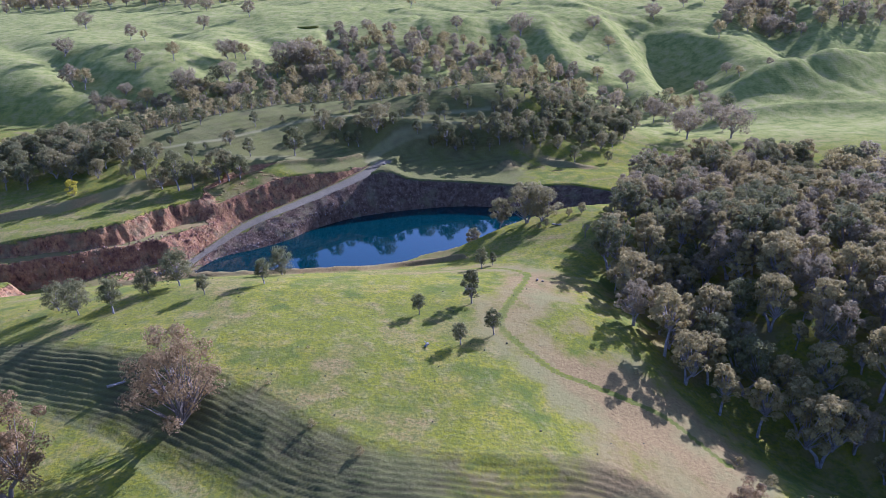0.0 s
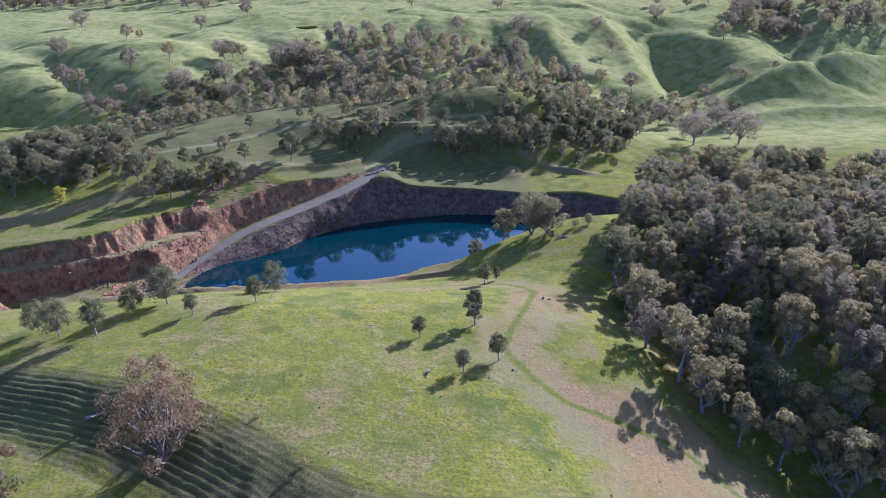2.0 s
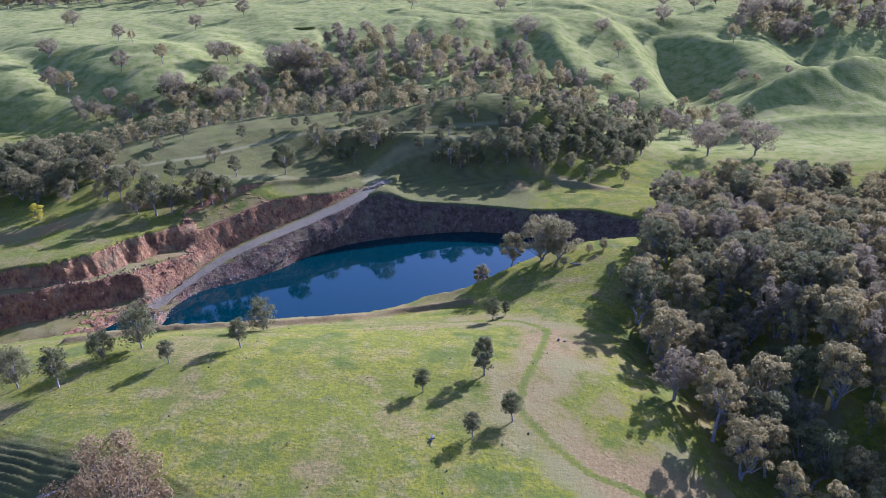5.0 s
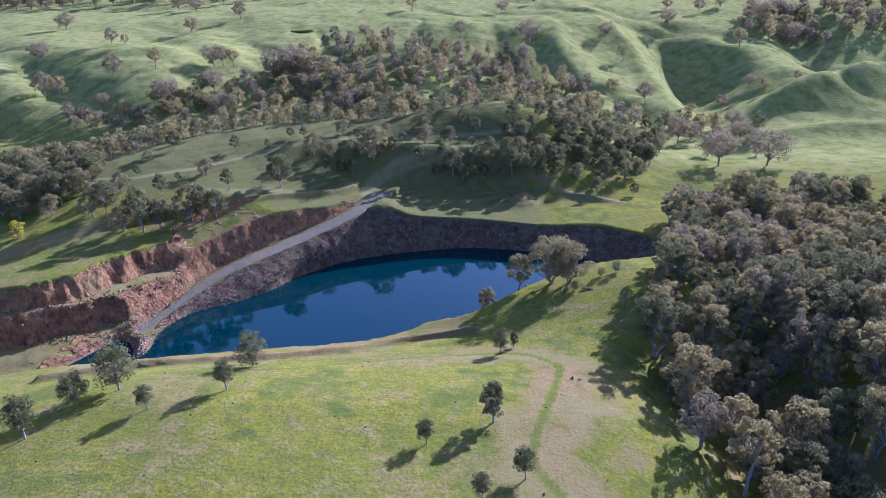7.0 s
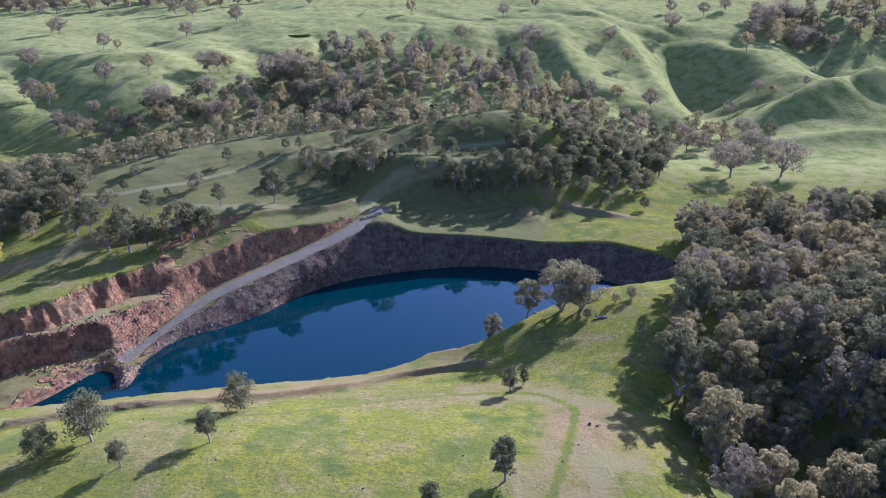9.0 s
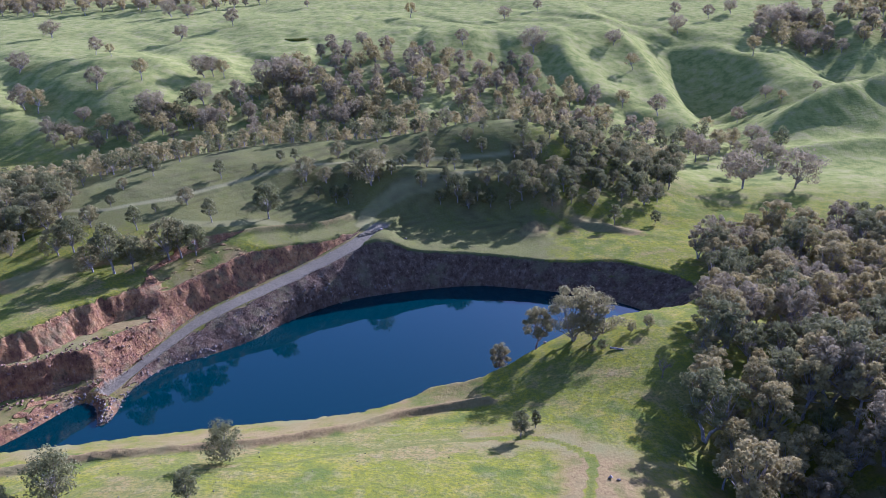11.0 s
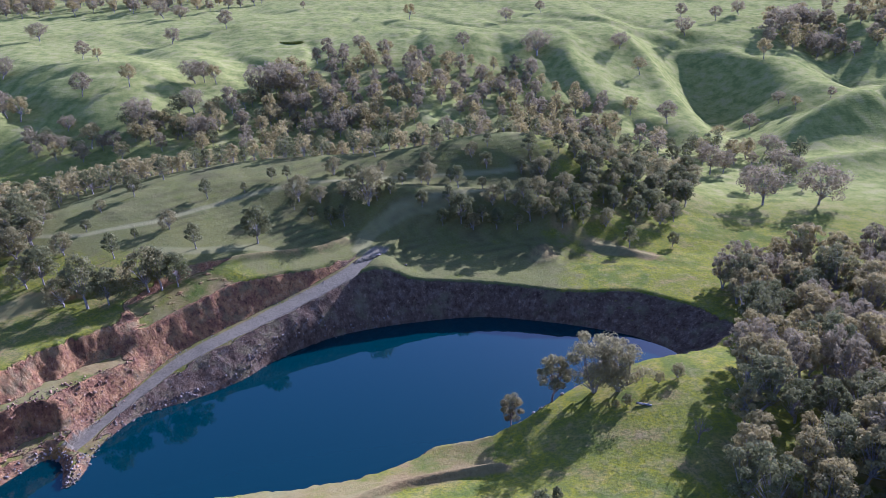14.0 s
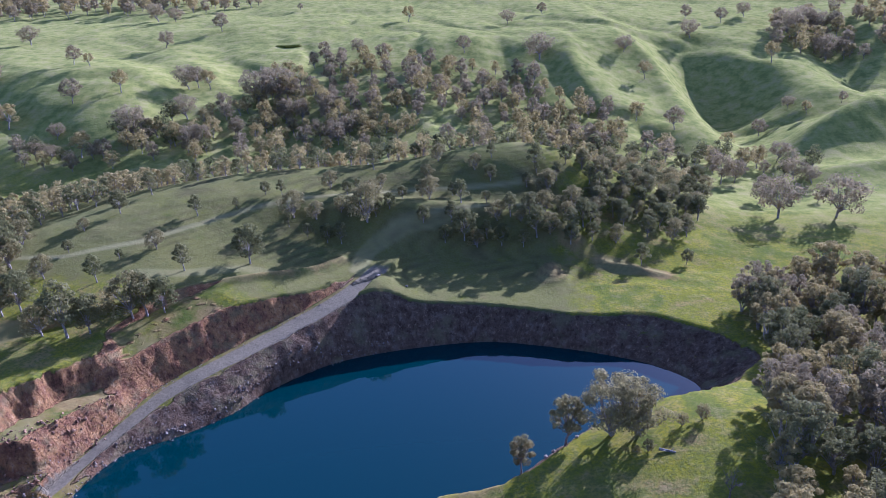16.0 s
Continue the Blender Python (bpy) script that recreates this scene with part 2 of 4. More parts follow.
BANK = curve([(-90, 330), (-74.6, 340.6), (-61, 349), (-46.5, 357), (-37, 367)], 5)
# swells of the land: place, height, widths, turn in degrees
HILLS = [
    (10, 393, 10.5, 46, 8, 0),
    (-125, 345, 20, 80, 46, 0), (-55, 428, 28.5, 76, 32, 6), (45, 444, 25, 40, 27, 0), (-190, 430, 8, 80, 50, 0), (-112, 374, 5, 34, 20, 18),     # spoil hill behind it
    (-300, 300, 12, 110, 90, 0), (-142, 268, 6.5, 36, 22, 0),
    (115, 205, 8, 60, 60, 0),      # wooded rise
    (58, 258, 11, 30, 30, 0), (240, 400, 3, 60, 40, 0), (85, 345, 3.6, 42, 26, 0), (13, 257, 3.0, 12, 8, 0),
    (38.5, 368, 3.2, 3.6, 6, 0), (69, 371, 2.4, 9, 1.8, -28), (49, 384, 4, 5, 5, 0), (-23, 350, 3, 6, 7, 0),      # spoil heaps and the nose of the haul road
    (-310, 650, 22, 130, 75, 0), (-210, 660, 8, 60, 60, 0), (50, 770, 10, 70, 40, 0),
]
# ridges and gullies: half width, then places with the height above (or below) the slope
RIDGES = [
    (9, [(133, 620, -3), (144, 594, -8), (155, 561, -5)]),
    (10, [(174, 755, 2), (182, 713, 5), (182, 654, 6), (178, 588, 2)]),
    (9, [(373, 865, -3), (362, 774, -6), (299, 597, -4)]),
    (9, [(91, 723, -3), (99, 664, -6), (110, 620, -4)]),
    (26, [(150, 870, 6), (170, 796, 11), (182, 718, 12), (188, 642, 9), (180, 575, 2)]),
    (17, [(222, 800, -4), (216, 720, -12), (213, 650, -11), (198, 575, -3)]),
    (18, [(395, 640, 20), (310, 600, 24), (250, 570, 25), (210, 545, 7)]),
    (12, [(330, 500, 7), (265, 505, 9), (214, 498, 7), (180, 490, 1)]),
    (9, [(140, 425, -2), (160, 455, -3), (185, 500, -4), (195, 560, -5)]),
    (14, [(-420, 760, -6), (-325, 655, -9), (-255, 585, -8), (-200, 540, -4)]),
    (16, [(-380, 575, -7), (-285, 545, -8), (-225, 520, -5)]),
    (16, [(-190, 800, -3), (-150, 720, -6), (-120, 650, -8), (-90, 580, -6)]),
    (22, [(60, 800, -3), (60, 700, -9), (75, 620, -8), (110, 560, -4)]),
    (22, [(120, 760, 5), (110, 690, 8), (125, 630, 5)]),
    (20, [(-20, 700, 5), (-10, 640, 6), (0, 590, 2)]),
    (18, [(380, 860, -6), (350, 780, -8), (330, 700, -7)]),
    (24, [(420, 850, 9), (395, 760, 10), (385, 700, 4)]),
    (20, [(-260, 760, -4), (-200, 700, -6), (-170, 640, -6)]),
    (16, [(80, 960, -5), (150, 900, -6), (200, 860, -4)]),
]


def relief(x, y):
    out = 0 * x
    for width, places in RIDGES:
        line = curve(places, 4)
        d, _, at = to_line(x, y, line)
        share = np.r_[0, np.cumsum(np.linalg.norm(np.diff(line[:, :2], axis=0), axis=1))]
        out = out + np.interp(at, share / share[-1], line[:, 2]) * np.exp(-((d / (1.35 * width)) ** 1.35))
    # a shaded bowl: steep on its near side, a long back behind
    line = curve([(200, 845, 2), (230, 818, 9), (268, 768, 17), (288, 712, 24), (290, 660, 24), (272, 625, 16), (250, 600, 7), (230, 580, 1)], 4)
    d, side, at = to_line(x, y, line)
    share = np.r_[0, np.cumsum(np.linalg.norm(np.diff(line[:, :2], axis=0), axis=1))]
    return out + np.interp(at, share / share[-1], line[:, 2]) * np.exp(-((d / np.where(side > 0, 85, 40)) ** 2))


def swell(x, y, hills):
    out = 0 * x
    for cx, cy, h, sx, sy, turn in hills:
        c, s = math.cos(radians(turn)), math.sin(radians(turn))
        u, v = (c * (x - cx) + s * (y - cy)) / sx, (c * (y - cy) - s * (x - cx)) / sy
        out = out + h * np.exp(-0.5 * (u * u + v * v))
    return out


def terraces(x, y, d):
    """Ledges that grazing has trodden along the steep bank: 0 on the bare risers, 1 on the grassy treads."""
    bend = 2.6 * fractal(x, y, 22, 8, 3) + 1.0 * fractal(x, y, 6, 14, 2)
    return (0.5 + 0.5 * np.sin(d * 2 * math.pi / 1.5 + bend)) ** 2


def natural(x, y):
    left = np.interp(y, [-200, 100, 180, 300, 420, 500, 560, 636, 700, 760, 870, 1200, 2500, 4800], [12, 11, 8, 5, 2.5, 4, 9, 22, 36, 48, 62, 80, 140, 260])
    right = np.interp(y, [-200, 100, 180, 300, 420, 500, 560, 620, 675, 716, 777, 830, 900, 1200, 2500, 4800], [12, 11, 8, 5, 3.5, 0, -3, -6, -5, 2, 19, 36, 50, 75, 140, 260])
    side = smooth(70, 230, x - 0.15 * (y - 600))
    h = left * (1 - side) + right * side + swell(x, y, HILLS)
    # the grassy hill before the pit: level on top, falling to the water
    h = h + 23.5 * np.exp(-0.5 * ((x + 55) / 80) ** 2) * smooth(258, 172, y) * (0.86 + 0.14 * smooth(105, 155, y)) * smooth(20, 80, y)
    d, hand, _ = to_line(x, y, SCARP)
    h = h - 8.5 * smooth(5, 62, x) * smooth(175, 128, y) * smooth(160, 90, x)
    out = -d * hand
    h = h - 6.0 * np.clip((out + 1) / 20, 0, 1) * smooth(-14, 18, x) * (y < 140) * smooth(95, 60, x)
    fall = np.clip((out + 2) / 21, 0, 1)
    below = (fall - 0.06 * np.sin(2 * math.pi * fall)) * smooth(60, 0, x) * (y < 200)
    h = h * (1 - below) + np.minimum(h, 26.0 + 0.03 * (y - 120)) * below
    furrow = np.exp(-(((-d * hand - 7.5) / 10.0) ** 4)) * smooth(80, 45, x) * (y < 200)
    worn = np.clip(0.75 + 0.9 * fractal(x, y, 11, 12, 3), 0.1, 1.3)
    h = h + furrow * ((0.36 - 0.2 * smooth(-25, 0, x)) * worn * terraces(x, y, d) + 0.3 * fractal(x, y, 4, 9, 3))
    gd, _, ga = to_line(x, y, GULLY)
    h = h - 11.0 * np.exp(-((gd / 19) ** 2)) * smooth(1.0, 0.75, ga)
    d = to_line(x, y, BERM)[0]
    h = h + (2.0 + 0.5 * fractal(x, y, 7, 51, 2)) * np.exp(-0.5 * (d / 0.85) ** 2)
    d = to_line(x, y, KERB)[0]
    h = h + 0.9 * np.exp(-((d / 0.8) ** 2))
    d, hand, at = to_line(x, y, TERRACE)
    h = h + 2.6 * (smooth(-2.2, 1.6, d * hand) - 1) * smooth(34, 8, d) * (x < -95)
    d = to_line(x, y, BANK)[0]
    h = h + 1.8 * np.exp(-0.5 * (d / 1.1) ** 2)
    far = y > 440
    if far.any():
        h[far] += relief(x[far], y[far])
    return h + 0.4 * fractal(x, y, 40, 3) + 0.3 * fractal(x, y, 7, 91, 3) * smooth(340, 360, y) * smooth(480, 440, y) + smooth(470, 620, y) * (3.0 * fractal(x, y, 110, 5) + 1.4 * fractal(x, y, 36, 6) - 2.4 * np.exp(-((fractal(x + 0.4 * y, y, 85, 61, 2) / 0.09) ** 2)) + 0.8 * fractal(x, y, 14, 16, 2))


def land(x, y):
    """Heights and the masks rock, road, dry, grey for arrays of places."""
    h = natural(x, y)
    rock, road, dry, grey = 0 * x, 0 * x, 0 * x, 0 * x
    box = (x > -190) & (x < 130) & (y > 190) & (y < 410)
    if box.any():
        X, Y, H = x[box], y[box], h[box]
        d = to_line(X, Y, SHORE)[0]
        rough = fractal(X, Y, 9, 11)
        d = np.where(inside(X, Y, SHORE), -d, d)
        rough = 0.7 * rough + 0.55 * fractal(X, Y, 3.0, 21, 3)
        dn = d + ((1.1 + 0.9 * smooth(-70, -100, X)) * rough + 0.8 * np.abs(fractal(X, Y, 2.6, 79, 2))) * smooth(0, 4, np.abs(d))
        wall = np.where(dn > 0, (1.2 - 0.62 * smooth(34, 66, X) * smooth(285, 305, Y)) * dn, 0.9 * dn)
        crag = 1.0 * rough + 1.5 * np.abs(fractal(X, Y, 6, 71, 3)) + 0.9 * np.abs(fractal(X, Y, 2.4, 75, 2)) - 0.9
        ld, ls, _ = to_line(X, Y, WEST_LIP)
        bd, bs, _ = to_line(X, Y, WEST_BENCH)
        past_lip, past_edge = -ld * ls + crag, -bd * bs + crag
        bench_z = np.interp(X, [-175, -130, -100, -88], [14.5, 13.3, 10.8, 9]) + 0.3 * rough
        upper = np.where(past_lip > 0, np.maximum(22.4 - 2.1 * past_lip, bench_z), 99)
        lower = np.maximum(bench_z - 2.3 * past_edge, 4.2 - 0.16 * np.clip(past_edge - 4, 0, None) + 0.5 * rough)
        west = np.where(past_edge > 0, np.minimum(lower, upper), upper)
        west = np.minimum(west, np.interp(dn, [-50, 0, 2, 8, 12, 30], [-40, 0, 1.4, 3.8, 14, 90]))
        rd, side, at = to_line(X, Y, RAMP)
        share = np.r_[0, np.cumsum(np.linalg.norm(np.diff(RAMP[:, :2], axis=0), axis=1))]
        zr = np.interp(at, share / share[-1], RAMP[:, 2])
        wide = 2.0 + 1.7 * smooth(0.05, 0.5, at) + 0.5 * fractal(X, Y, 6, 41, 2)
        off = rd - wide
        on = off + (0.35 * rough + 0.55 * np.abs(fractal(X, Y, 2.4, 77, 2))) * smooth(1, 4, off)
        steep = zr + np.interp(on, [0, 1.8, 7.8, 20, 60], [0, 0.3, 10.2, 14, 60])
        step = np.maximum(zr + 0.1 * rough, np.minimum(west, zr + 1.5 * np.clip(on - 1, 0, None)))
        low = smooth(0.26, 0.17, at)
        inner = low * step + (1 - low) * steep
        begin = smooth(0.0, 0.1, at)
        landward = west * (1 - begin) + inner * begin
        lip = np.clip(off, 0, None)
        shelf = np.clip(d, 0, None) / (np.clip(d, 0, None) + lip + 1e-6)
        lakeward = np.minimum(zr * shelf ** (1.1 - 0.7 * smooth(0.18, 0.42, at) * smooth(-28, -48, X)) + 0.5 * rough * smooth(0, 2, lip) * smooth(0, 2, d), zr)
        nose = smooth(-40, -24, X)
        lakeward = lakeward * (1 - nose) + wall * nose
        ramp_zone = (at > 0) & (d > -0.5) & (at < 0.86) & np.where(side > 0, rd < 45, rd < 14 + zr)
        face = np.where(ramp_zone, np.where(side > 0, landward, lakeward), np.where((X < -85) & (Y > 230), west, wall))
        face = np.where(d < 0, wall, face)
        new_h = np.minimum(H, face)
        new_h = np.where((off < 0) & (at > 0.01) & (at < 0.9), zr + 0.9 * np.exp(-((to_line(X, Y, KERB)[0] / 0.8) ** 2)) + 0.12 * rough * smooth(-0.3, -1.4, off), new_h)
        h[box] = new_h
        r = smooth(0.3, 1.2, H - new_h)
        road[box] = smooth(0.6, -0.6, off) * smooth(0.88, 0.78, at)
        rock[box] = r
        grey[box] = np.clip(np.where(side > 0, smooth(-60, -15, X), smooth(-104, -70, X)) + smooth(9, 2, new_h) * 0.35, 0, 1)
    return h, rock, road, dry, grey


def height(x, y):
    return float(land(np.array([float(x)]), np.array([float(y)]))[0][0])


def spaced(*runs):
    """Places along an axis: runs of (start, end, step)."""
    return np.unique(np.concatenate([np.arange(a, b, s, dtype=float) for a, b, s in runs]).round(3))


def mesh_object(name, verts, faces, mat, parent=None, shade=False):
    me = bpy.data.meshes.new(name)
    me.from_pydata([tuple(v) for v in verts], [], [tuple(f) for f in faces])
    me.materials.append(mat)
    if shade:
        me.shade_smooth()
    ob = new(name, me)
    ob.parent = parent
    return ob


TRACK = curve([(59.5, 124.7), (52.1, 135.4), (44.3, 139.3), (33.5, 142.0), (25.1, 145.1), (16.2, 158.8), (17.3, 168.6), (21.2, 179.6), (27.3, 200.1), (26.0, 205.3), (22.0, 210.6), (15.5, 213.4), (5.0, 213.8), (-6.7, 211.9), (-17.8, 208.0), (-27.2, 204.0), (-37.5, 198.4), (-62.0, 196.0)], 5)
ROADS = [
    (1.0, 0.85, [(-142, 349), (-129, 348), (-121, 351), (-105, 360), (-93, 371), (-81, 382), (-70, 389), (-51, 397), (-41, 401), (-28, 407), (-5, 413), (19, 415), (40, 419)]),
    (1.1, 0.75, [(-20, 386), (-5, 390), (13, 395), (35, 406)]),
    (3.0, 0.55, [(-31, 361), (-29, 374), (-21, 382), (-12, 387), (1, 389)]),
    (2.0, 0.45, [(-100, 342), (-86, 345), (-70, 352), (-60, 352)]),
    (0.5, 0.35, [(-120, 144), (-96, 136), (-70, 125), (-55, 113), (-40, 100)]),
]


def build_ground():
    xs = spaced((-4200, -1200, 200), (-1200, -500, 40), (-500, -190, 8), (-190, -150, 3), (-150, -135, 1), (-135, -25, 0.65), (-25, 20, 0.8), (20, 100, 1), (100, 160, 3), (160, 500, 5), (500, 1200, 40), (1200, 4201, 200))
    ys = spaced((-1500, -200, 100), (-200, 60, 15), (60, 92, 2), (92, 96, 1), (96, 166, 0.42), (166, 214, 1), (214, 245, 0.65), (245, 350, 0.65), (350, 375, 1), (375, 440, 1.5), (440, 520, 4), (520, 860, 5), (860, 1300, 10), (1300, 1800, 50), (1800, 4801, 200))
    X, Y = np.meshgrid(xs, ys)
    x, y = X.ravel(), Y.ravel()
    h, rock, road, dry, grey = land(x, y)
    H = h.reshape(X.shape)
    gy, gx = np.gradient(H, ys, xs)
    slope = np.hypot(gx, gy).ravel()
    cut = rock
    rock = cut * smooth(0.25, 0.55, slope)
    near = (y < 470) & (np.abs(x) < 260)
    xn, yn = x[near], y[near]
    d = to_line(xn, yn, TRACK)[0]
    dryness = 0.66 * np.exp(-((d / 10) ** 2)) * smooth(-12, 12, xn) + 0.3 * smooth(18, 42, xn) * smooth(165, 120, yn) * smooth(85, 50, xn)
    dn, hand, _ = to_line(xn, yn, SCARP)
    scarp = np.exp(-(((-dn * hand - 7.5) / 9.5) ** 4)) * (yn < 200) * smooth(85, 50, xn)
    dryness = dryness - 0.3 * scarp * smooth(5, -15, xn) + 0.35 * scarp * smooth(-18, 8, xn)
    soil = 0 * x
    soil[near] = np.exp(-(((-dn * hand - 8) / 9.5) ** 4)) * (yn < 200) * smooth(80, 45, xn) * (1 - terraces(xn, yn, dn)) * np.clip(0.75 + 0.7 * fractal(xn, yn, 9, 81, 3), 0, 1)
    ledge = (0.5 + 0.5 * np.sin(h[near] * 2 * math.pi / 1.1 + 1.6 * fractal(xn, yn, 18, 85, 2))) ** 2
    soil[near] = np.maximum(soil[near], 0.6 * ledge * smooth(352, 362, yn) * smooth(462, 440, yn) * smooth(-150, -100, xn) * smooth(82, 55, xn) * np.clip(0.6 + 0.9 * fractal(xn, yn, 14, 87, 3), 0, 1))
    td, _, _ = to_line(xn, yn, TERRACE)
    dryness = dryness + 1.1 * np.exp(-((td / 2.4) ** 2)) * (xn < -112)
    db, bs, ba = to_line(xn, yn, BERM)
    dryness = dryness + 1.1 * np.exp(-((db / 2.0) ** 2)) + 0.5 * (bs > 0) * smooth(30, 16, db) * (ba > 0.01) * (ba < 0.99) * smooth(30, 22, to_line(xn, yn, SHORE)[0])
    dryness = np.where(d < 0.9, -0.2, dryness)
    dryness = dryness + 0.12 * smooth(330, 350, yn) * smooth(30, -10, xn) + 0.5 * np.exp(-((to_line(xn, yn, BANK)[0] / 2.2) ** 2)) + 0.35 * smooth(60, 90, xn) * smooth(345, 300, yn)
    dryness = dryness + 0.3 * smooth(18, 30, xn) * smooth(222, 195, yn) * smooth(75, 55, xn)
    for cx, cy in ((38, 366), (60, 376), (49, 384), (70, 371), (79, 366)):
        dryness = dryness + 0.9 * np.exp(-((xn - cx) ** 2 + (yn - cy) ** 2) / 40)
    dry[near] = dryness
    dry = np.maximum(dry, cut * 0.55)
    way = 0 * xn
    for wide, much, line in ROADS:
        way = np.maximum(way, much * smooth(wide + 0.9, wide - 0.5, to_line(xn, yn, curve(line, 5))[0]))
    pale = 0 * x
    pale[near] = way
    olive = 0 * x
    olive[near] = np.maximum(0.8 * smooth(325, 345, yn) * smooth(70, 30, xn), 0.85 * scarp * smooth(20, -10, xn))
    mud = 0 * x
    mud[near] = np.exp(-(((xn + 104.5) / 4.5) ** 2 + ((yn - 266.5) / 2.2) ** 2))
    track = 0 * x
    track[near] = 0.66 * smooth(1.35, 0.4, d)
    nx, ny = len(xs), len(ys)
    me = bpy.data.meshes.new("ground")
    i = (np.arange(ny - 1)[:, None] * nx + np.arange(nx - 1)[None]).ravel()
    faces = np.stack([i, i + 1, i + nx + 1, i + nx], 1)
    me.vertices.add(len(x))
    me.vertices.foreach_set("co", np.stack([x, y, h], 1).ravel())
    me.loops.add(faces.size)
    me.loops.foreach_set("vertex_index", faces.ravel())
    me.polygons.add(len(faces))
    me.polygons.foreach_set("loop_start", np.arange(0, faces.size, 4))
    me.update(calc_edges=True)
    me.shade_smooth()
    # The last mask, growing with distance, sets where haze is painted in.
    for name, values in (("rock", rock), ("road", road), ("dry", dry), ("grey", grey), ("pale", pale), ("track", track), ("olive", olive), ("soil", soil), ("mud", mud), ("far_haze", smooth(420, 520, y + 0.3 * x))):
        me.attributes.new(name, "FLOAT", "POINT").data.foreach_set("value", values.astype(np.float32))
    me.materials.append(GROUND)
    ob = new("ground", me)
    return tagged(ob, "green grazed grass hills round a flooded quarry with red rock walls", "ground", kind="structure")


build_ground()

water = mesh_object("water", [(-150, 221, 0), (78, 221, 0), (78, 341, 0), (-150, 341, 0)], [(0, 1, 2, 3)], WATER)
tagged(water, "still deep blue water filling the old quarry pit", "water", kind="structure")


# ---- trees ----
def tube(verts, faces, a, b, ra, rb, sides=5):
    a, b = Vector(a), Vector(b)
    q = (b - a).to_track_quat("Z", "Y")
    k = len(verts)
    for c, r in ((a, ra), (b, rb)):
        for j in range(sides):
            t = 2 * math.pi * j / sides
            verts.append(c + q @ Vector((math.cos(t) * r, math.sin(t) * r, 0)))
    for j in range(sides):
        faces.append((k + j, k + (j + 1) % sides, k + sides + (j + 1) % sides, k + sides + j))


def spray(rng, cv, cf, c, radius, flat, count, leaf, corners=4):
    """One clump of leaf sprays, thickest on its outer and upper side."""
    for _ in range(count):
        d = Vector((rng.gauss(0, 1), rng.gauss(0, 1), rng.gauss(0.35, 1))).normalized()
        p = c + Vector((d.x, d.y, d.z * flat)) * radius * (0.45 + 0.6 * rng.random() ** 0.6)
        size = leaf * rng.uniform(0.5, 1.35)
        face = (d + 0.34 * Vector((rng.gauss(0, 1), rng.gauss(0, 1), rng.gauss(0.3, 1)))).normalized()
        a = face.cross(Vector((rng.gauss(0, 1), rng.gauss(0, 1), rng.gauss(0, 1)))).normalized()
        b = face.cross(a)
        n0 = len(cv)
        if corners == 3:
            cv += [p - a * size, p - b * size * 0.6 + a * size * 0.4, p + b * size * 0.7 + a * size * 0.3]
        else:
            cv += [p - a * size, p - b * size * 0.5, p + a * size, p + b * size * 0.55]
        cf.append(tuple(range(n0, n0 + corners)))


def tree_meshes(rng, tall, wide, clumps, leaves, leaf, bare=0.35, lean=0.05, sides=6, stems=1, tuft=(0.13, 0.23), corners=4):
    """Trunk and crown of a gum tree: leaning forked stems, limbs, and clumps of leaf sprays with gaps between them."""
    tv, tf, cv, cf = [], [], [], []
    thick = tall * 0.02
    forks = []
    for k in range(stems):
        ang = rng.uniform(0, 6.3)
        out = lean * tall * rng.uniform(0.4, 1.2) + (0.1 * wide if stems > 1 else 0)
        fork = Vector((math.cos(ang) * out, math.sin(ang) * out, bare * tall * rng.uniform(0.85, 1.15)))
        knee = Vector((fork.x * 0.3, fork.y * 0.3, fork.z * 0.5))
        tube(tv, tf, (0.02 * k, 0, -0.6), knee, thick * 1.3, thick, sides)
        tube(tv, tf, knee, fork, thick, thick * 0.75, sides)
        forks.append(fork)
    for k in range(clumps):
        fork = forks[k % stems]
        ang = k * 2.399 + rng.uniform(-0.5, 0.5)
        u = (k + 0.5) / clumps
        lift = bare + (1 - bare) * (0.08 + 0.8 * u) + rng.uniform(-0.05, 0.05)
        belly = math.sin(math.pi * min(1, 0.25 + 0.68 * u)) ** 0.7
        rad = wide * 0.5 * belly * rng.uniform(0.45, 0.95)
        c = Vector((fork.x * 0.6 + math.cos(ang) * rad, fork.y * 0.6 + math.sin(ang) * rad, lift * tall))
        mid = fork.lerp(c, 0.5) + Vector((0, 0, -0.05 * tall * rng.random()))
        tube(tv, tf, fork - Vector((0, 0, 0.06 * tall * (1 - u))), mid, thick * 0.5, thick * 0.3, 4)
        tube(tv, tf, mid, c, thick * 0.3, thick * 0.08, 3)
        spray(rng, cv, cf, c, wide * rng.uniform(*tuft), rng.uniform(0.6, 0.85), int(leaves * rng.uniform(0.6, 1.3)), leaf, corners)
    return tv, tf, cv, cf


def make_tree(rng, name, label, leafmat, group="gum trees", bark=None, **shape):
    tv, tf, cv, cf = tree_meshes(rng, **shape)
    root = new(name)
    mesh_object("trunk", tv, tf, bark or BARK, root, True)
    mesh_object("crown", cv, cf, leafmat, root)
    return tagged(root, label, "tree", group)


def stand(ob, x, y, size=1.0, turn=0.0):
    """Puts the first of a kind at its place."""
    ob.matrix_basis = Matrix.LocRotScale((x, y, height(x, y)), Euler((0, 0, turn)), (size, size, size))
    return ob


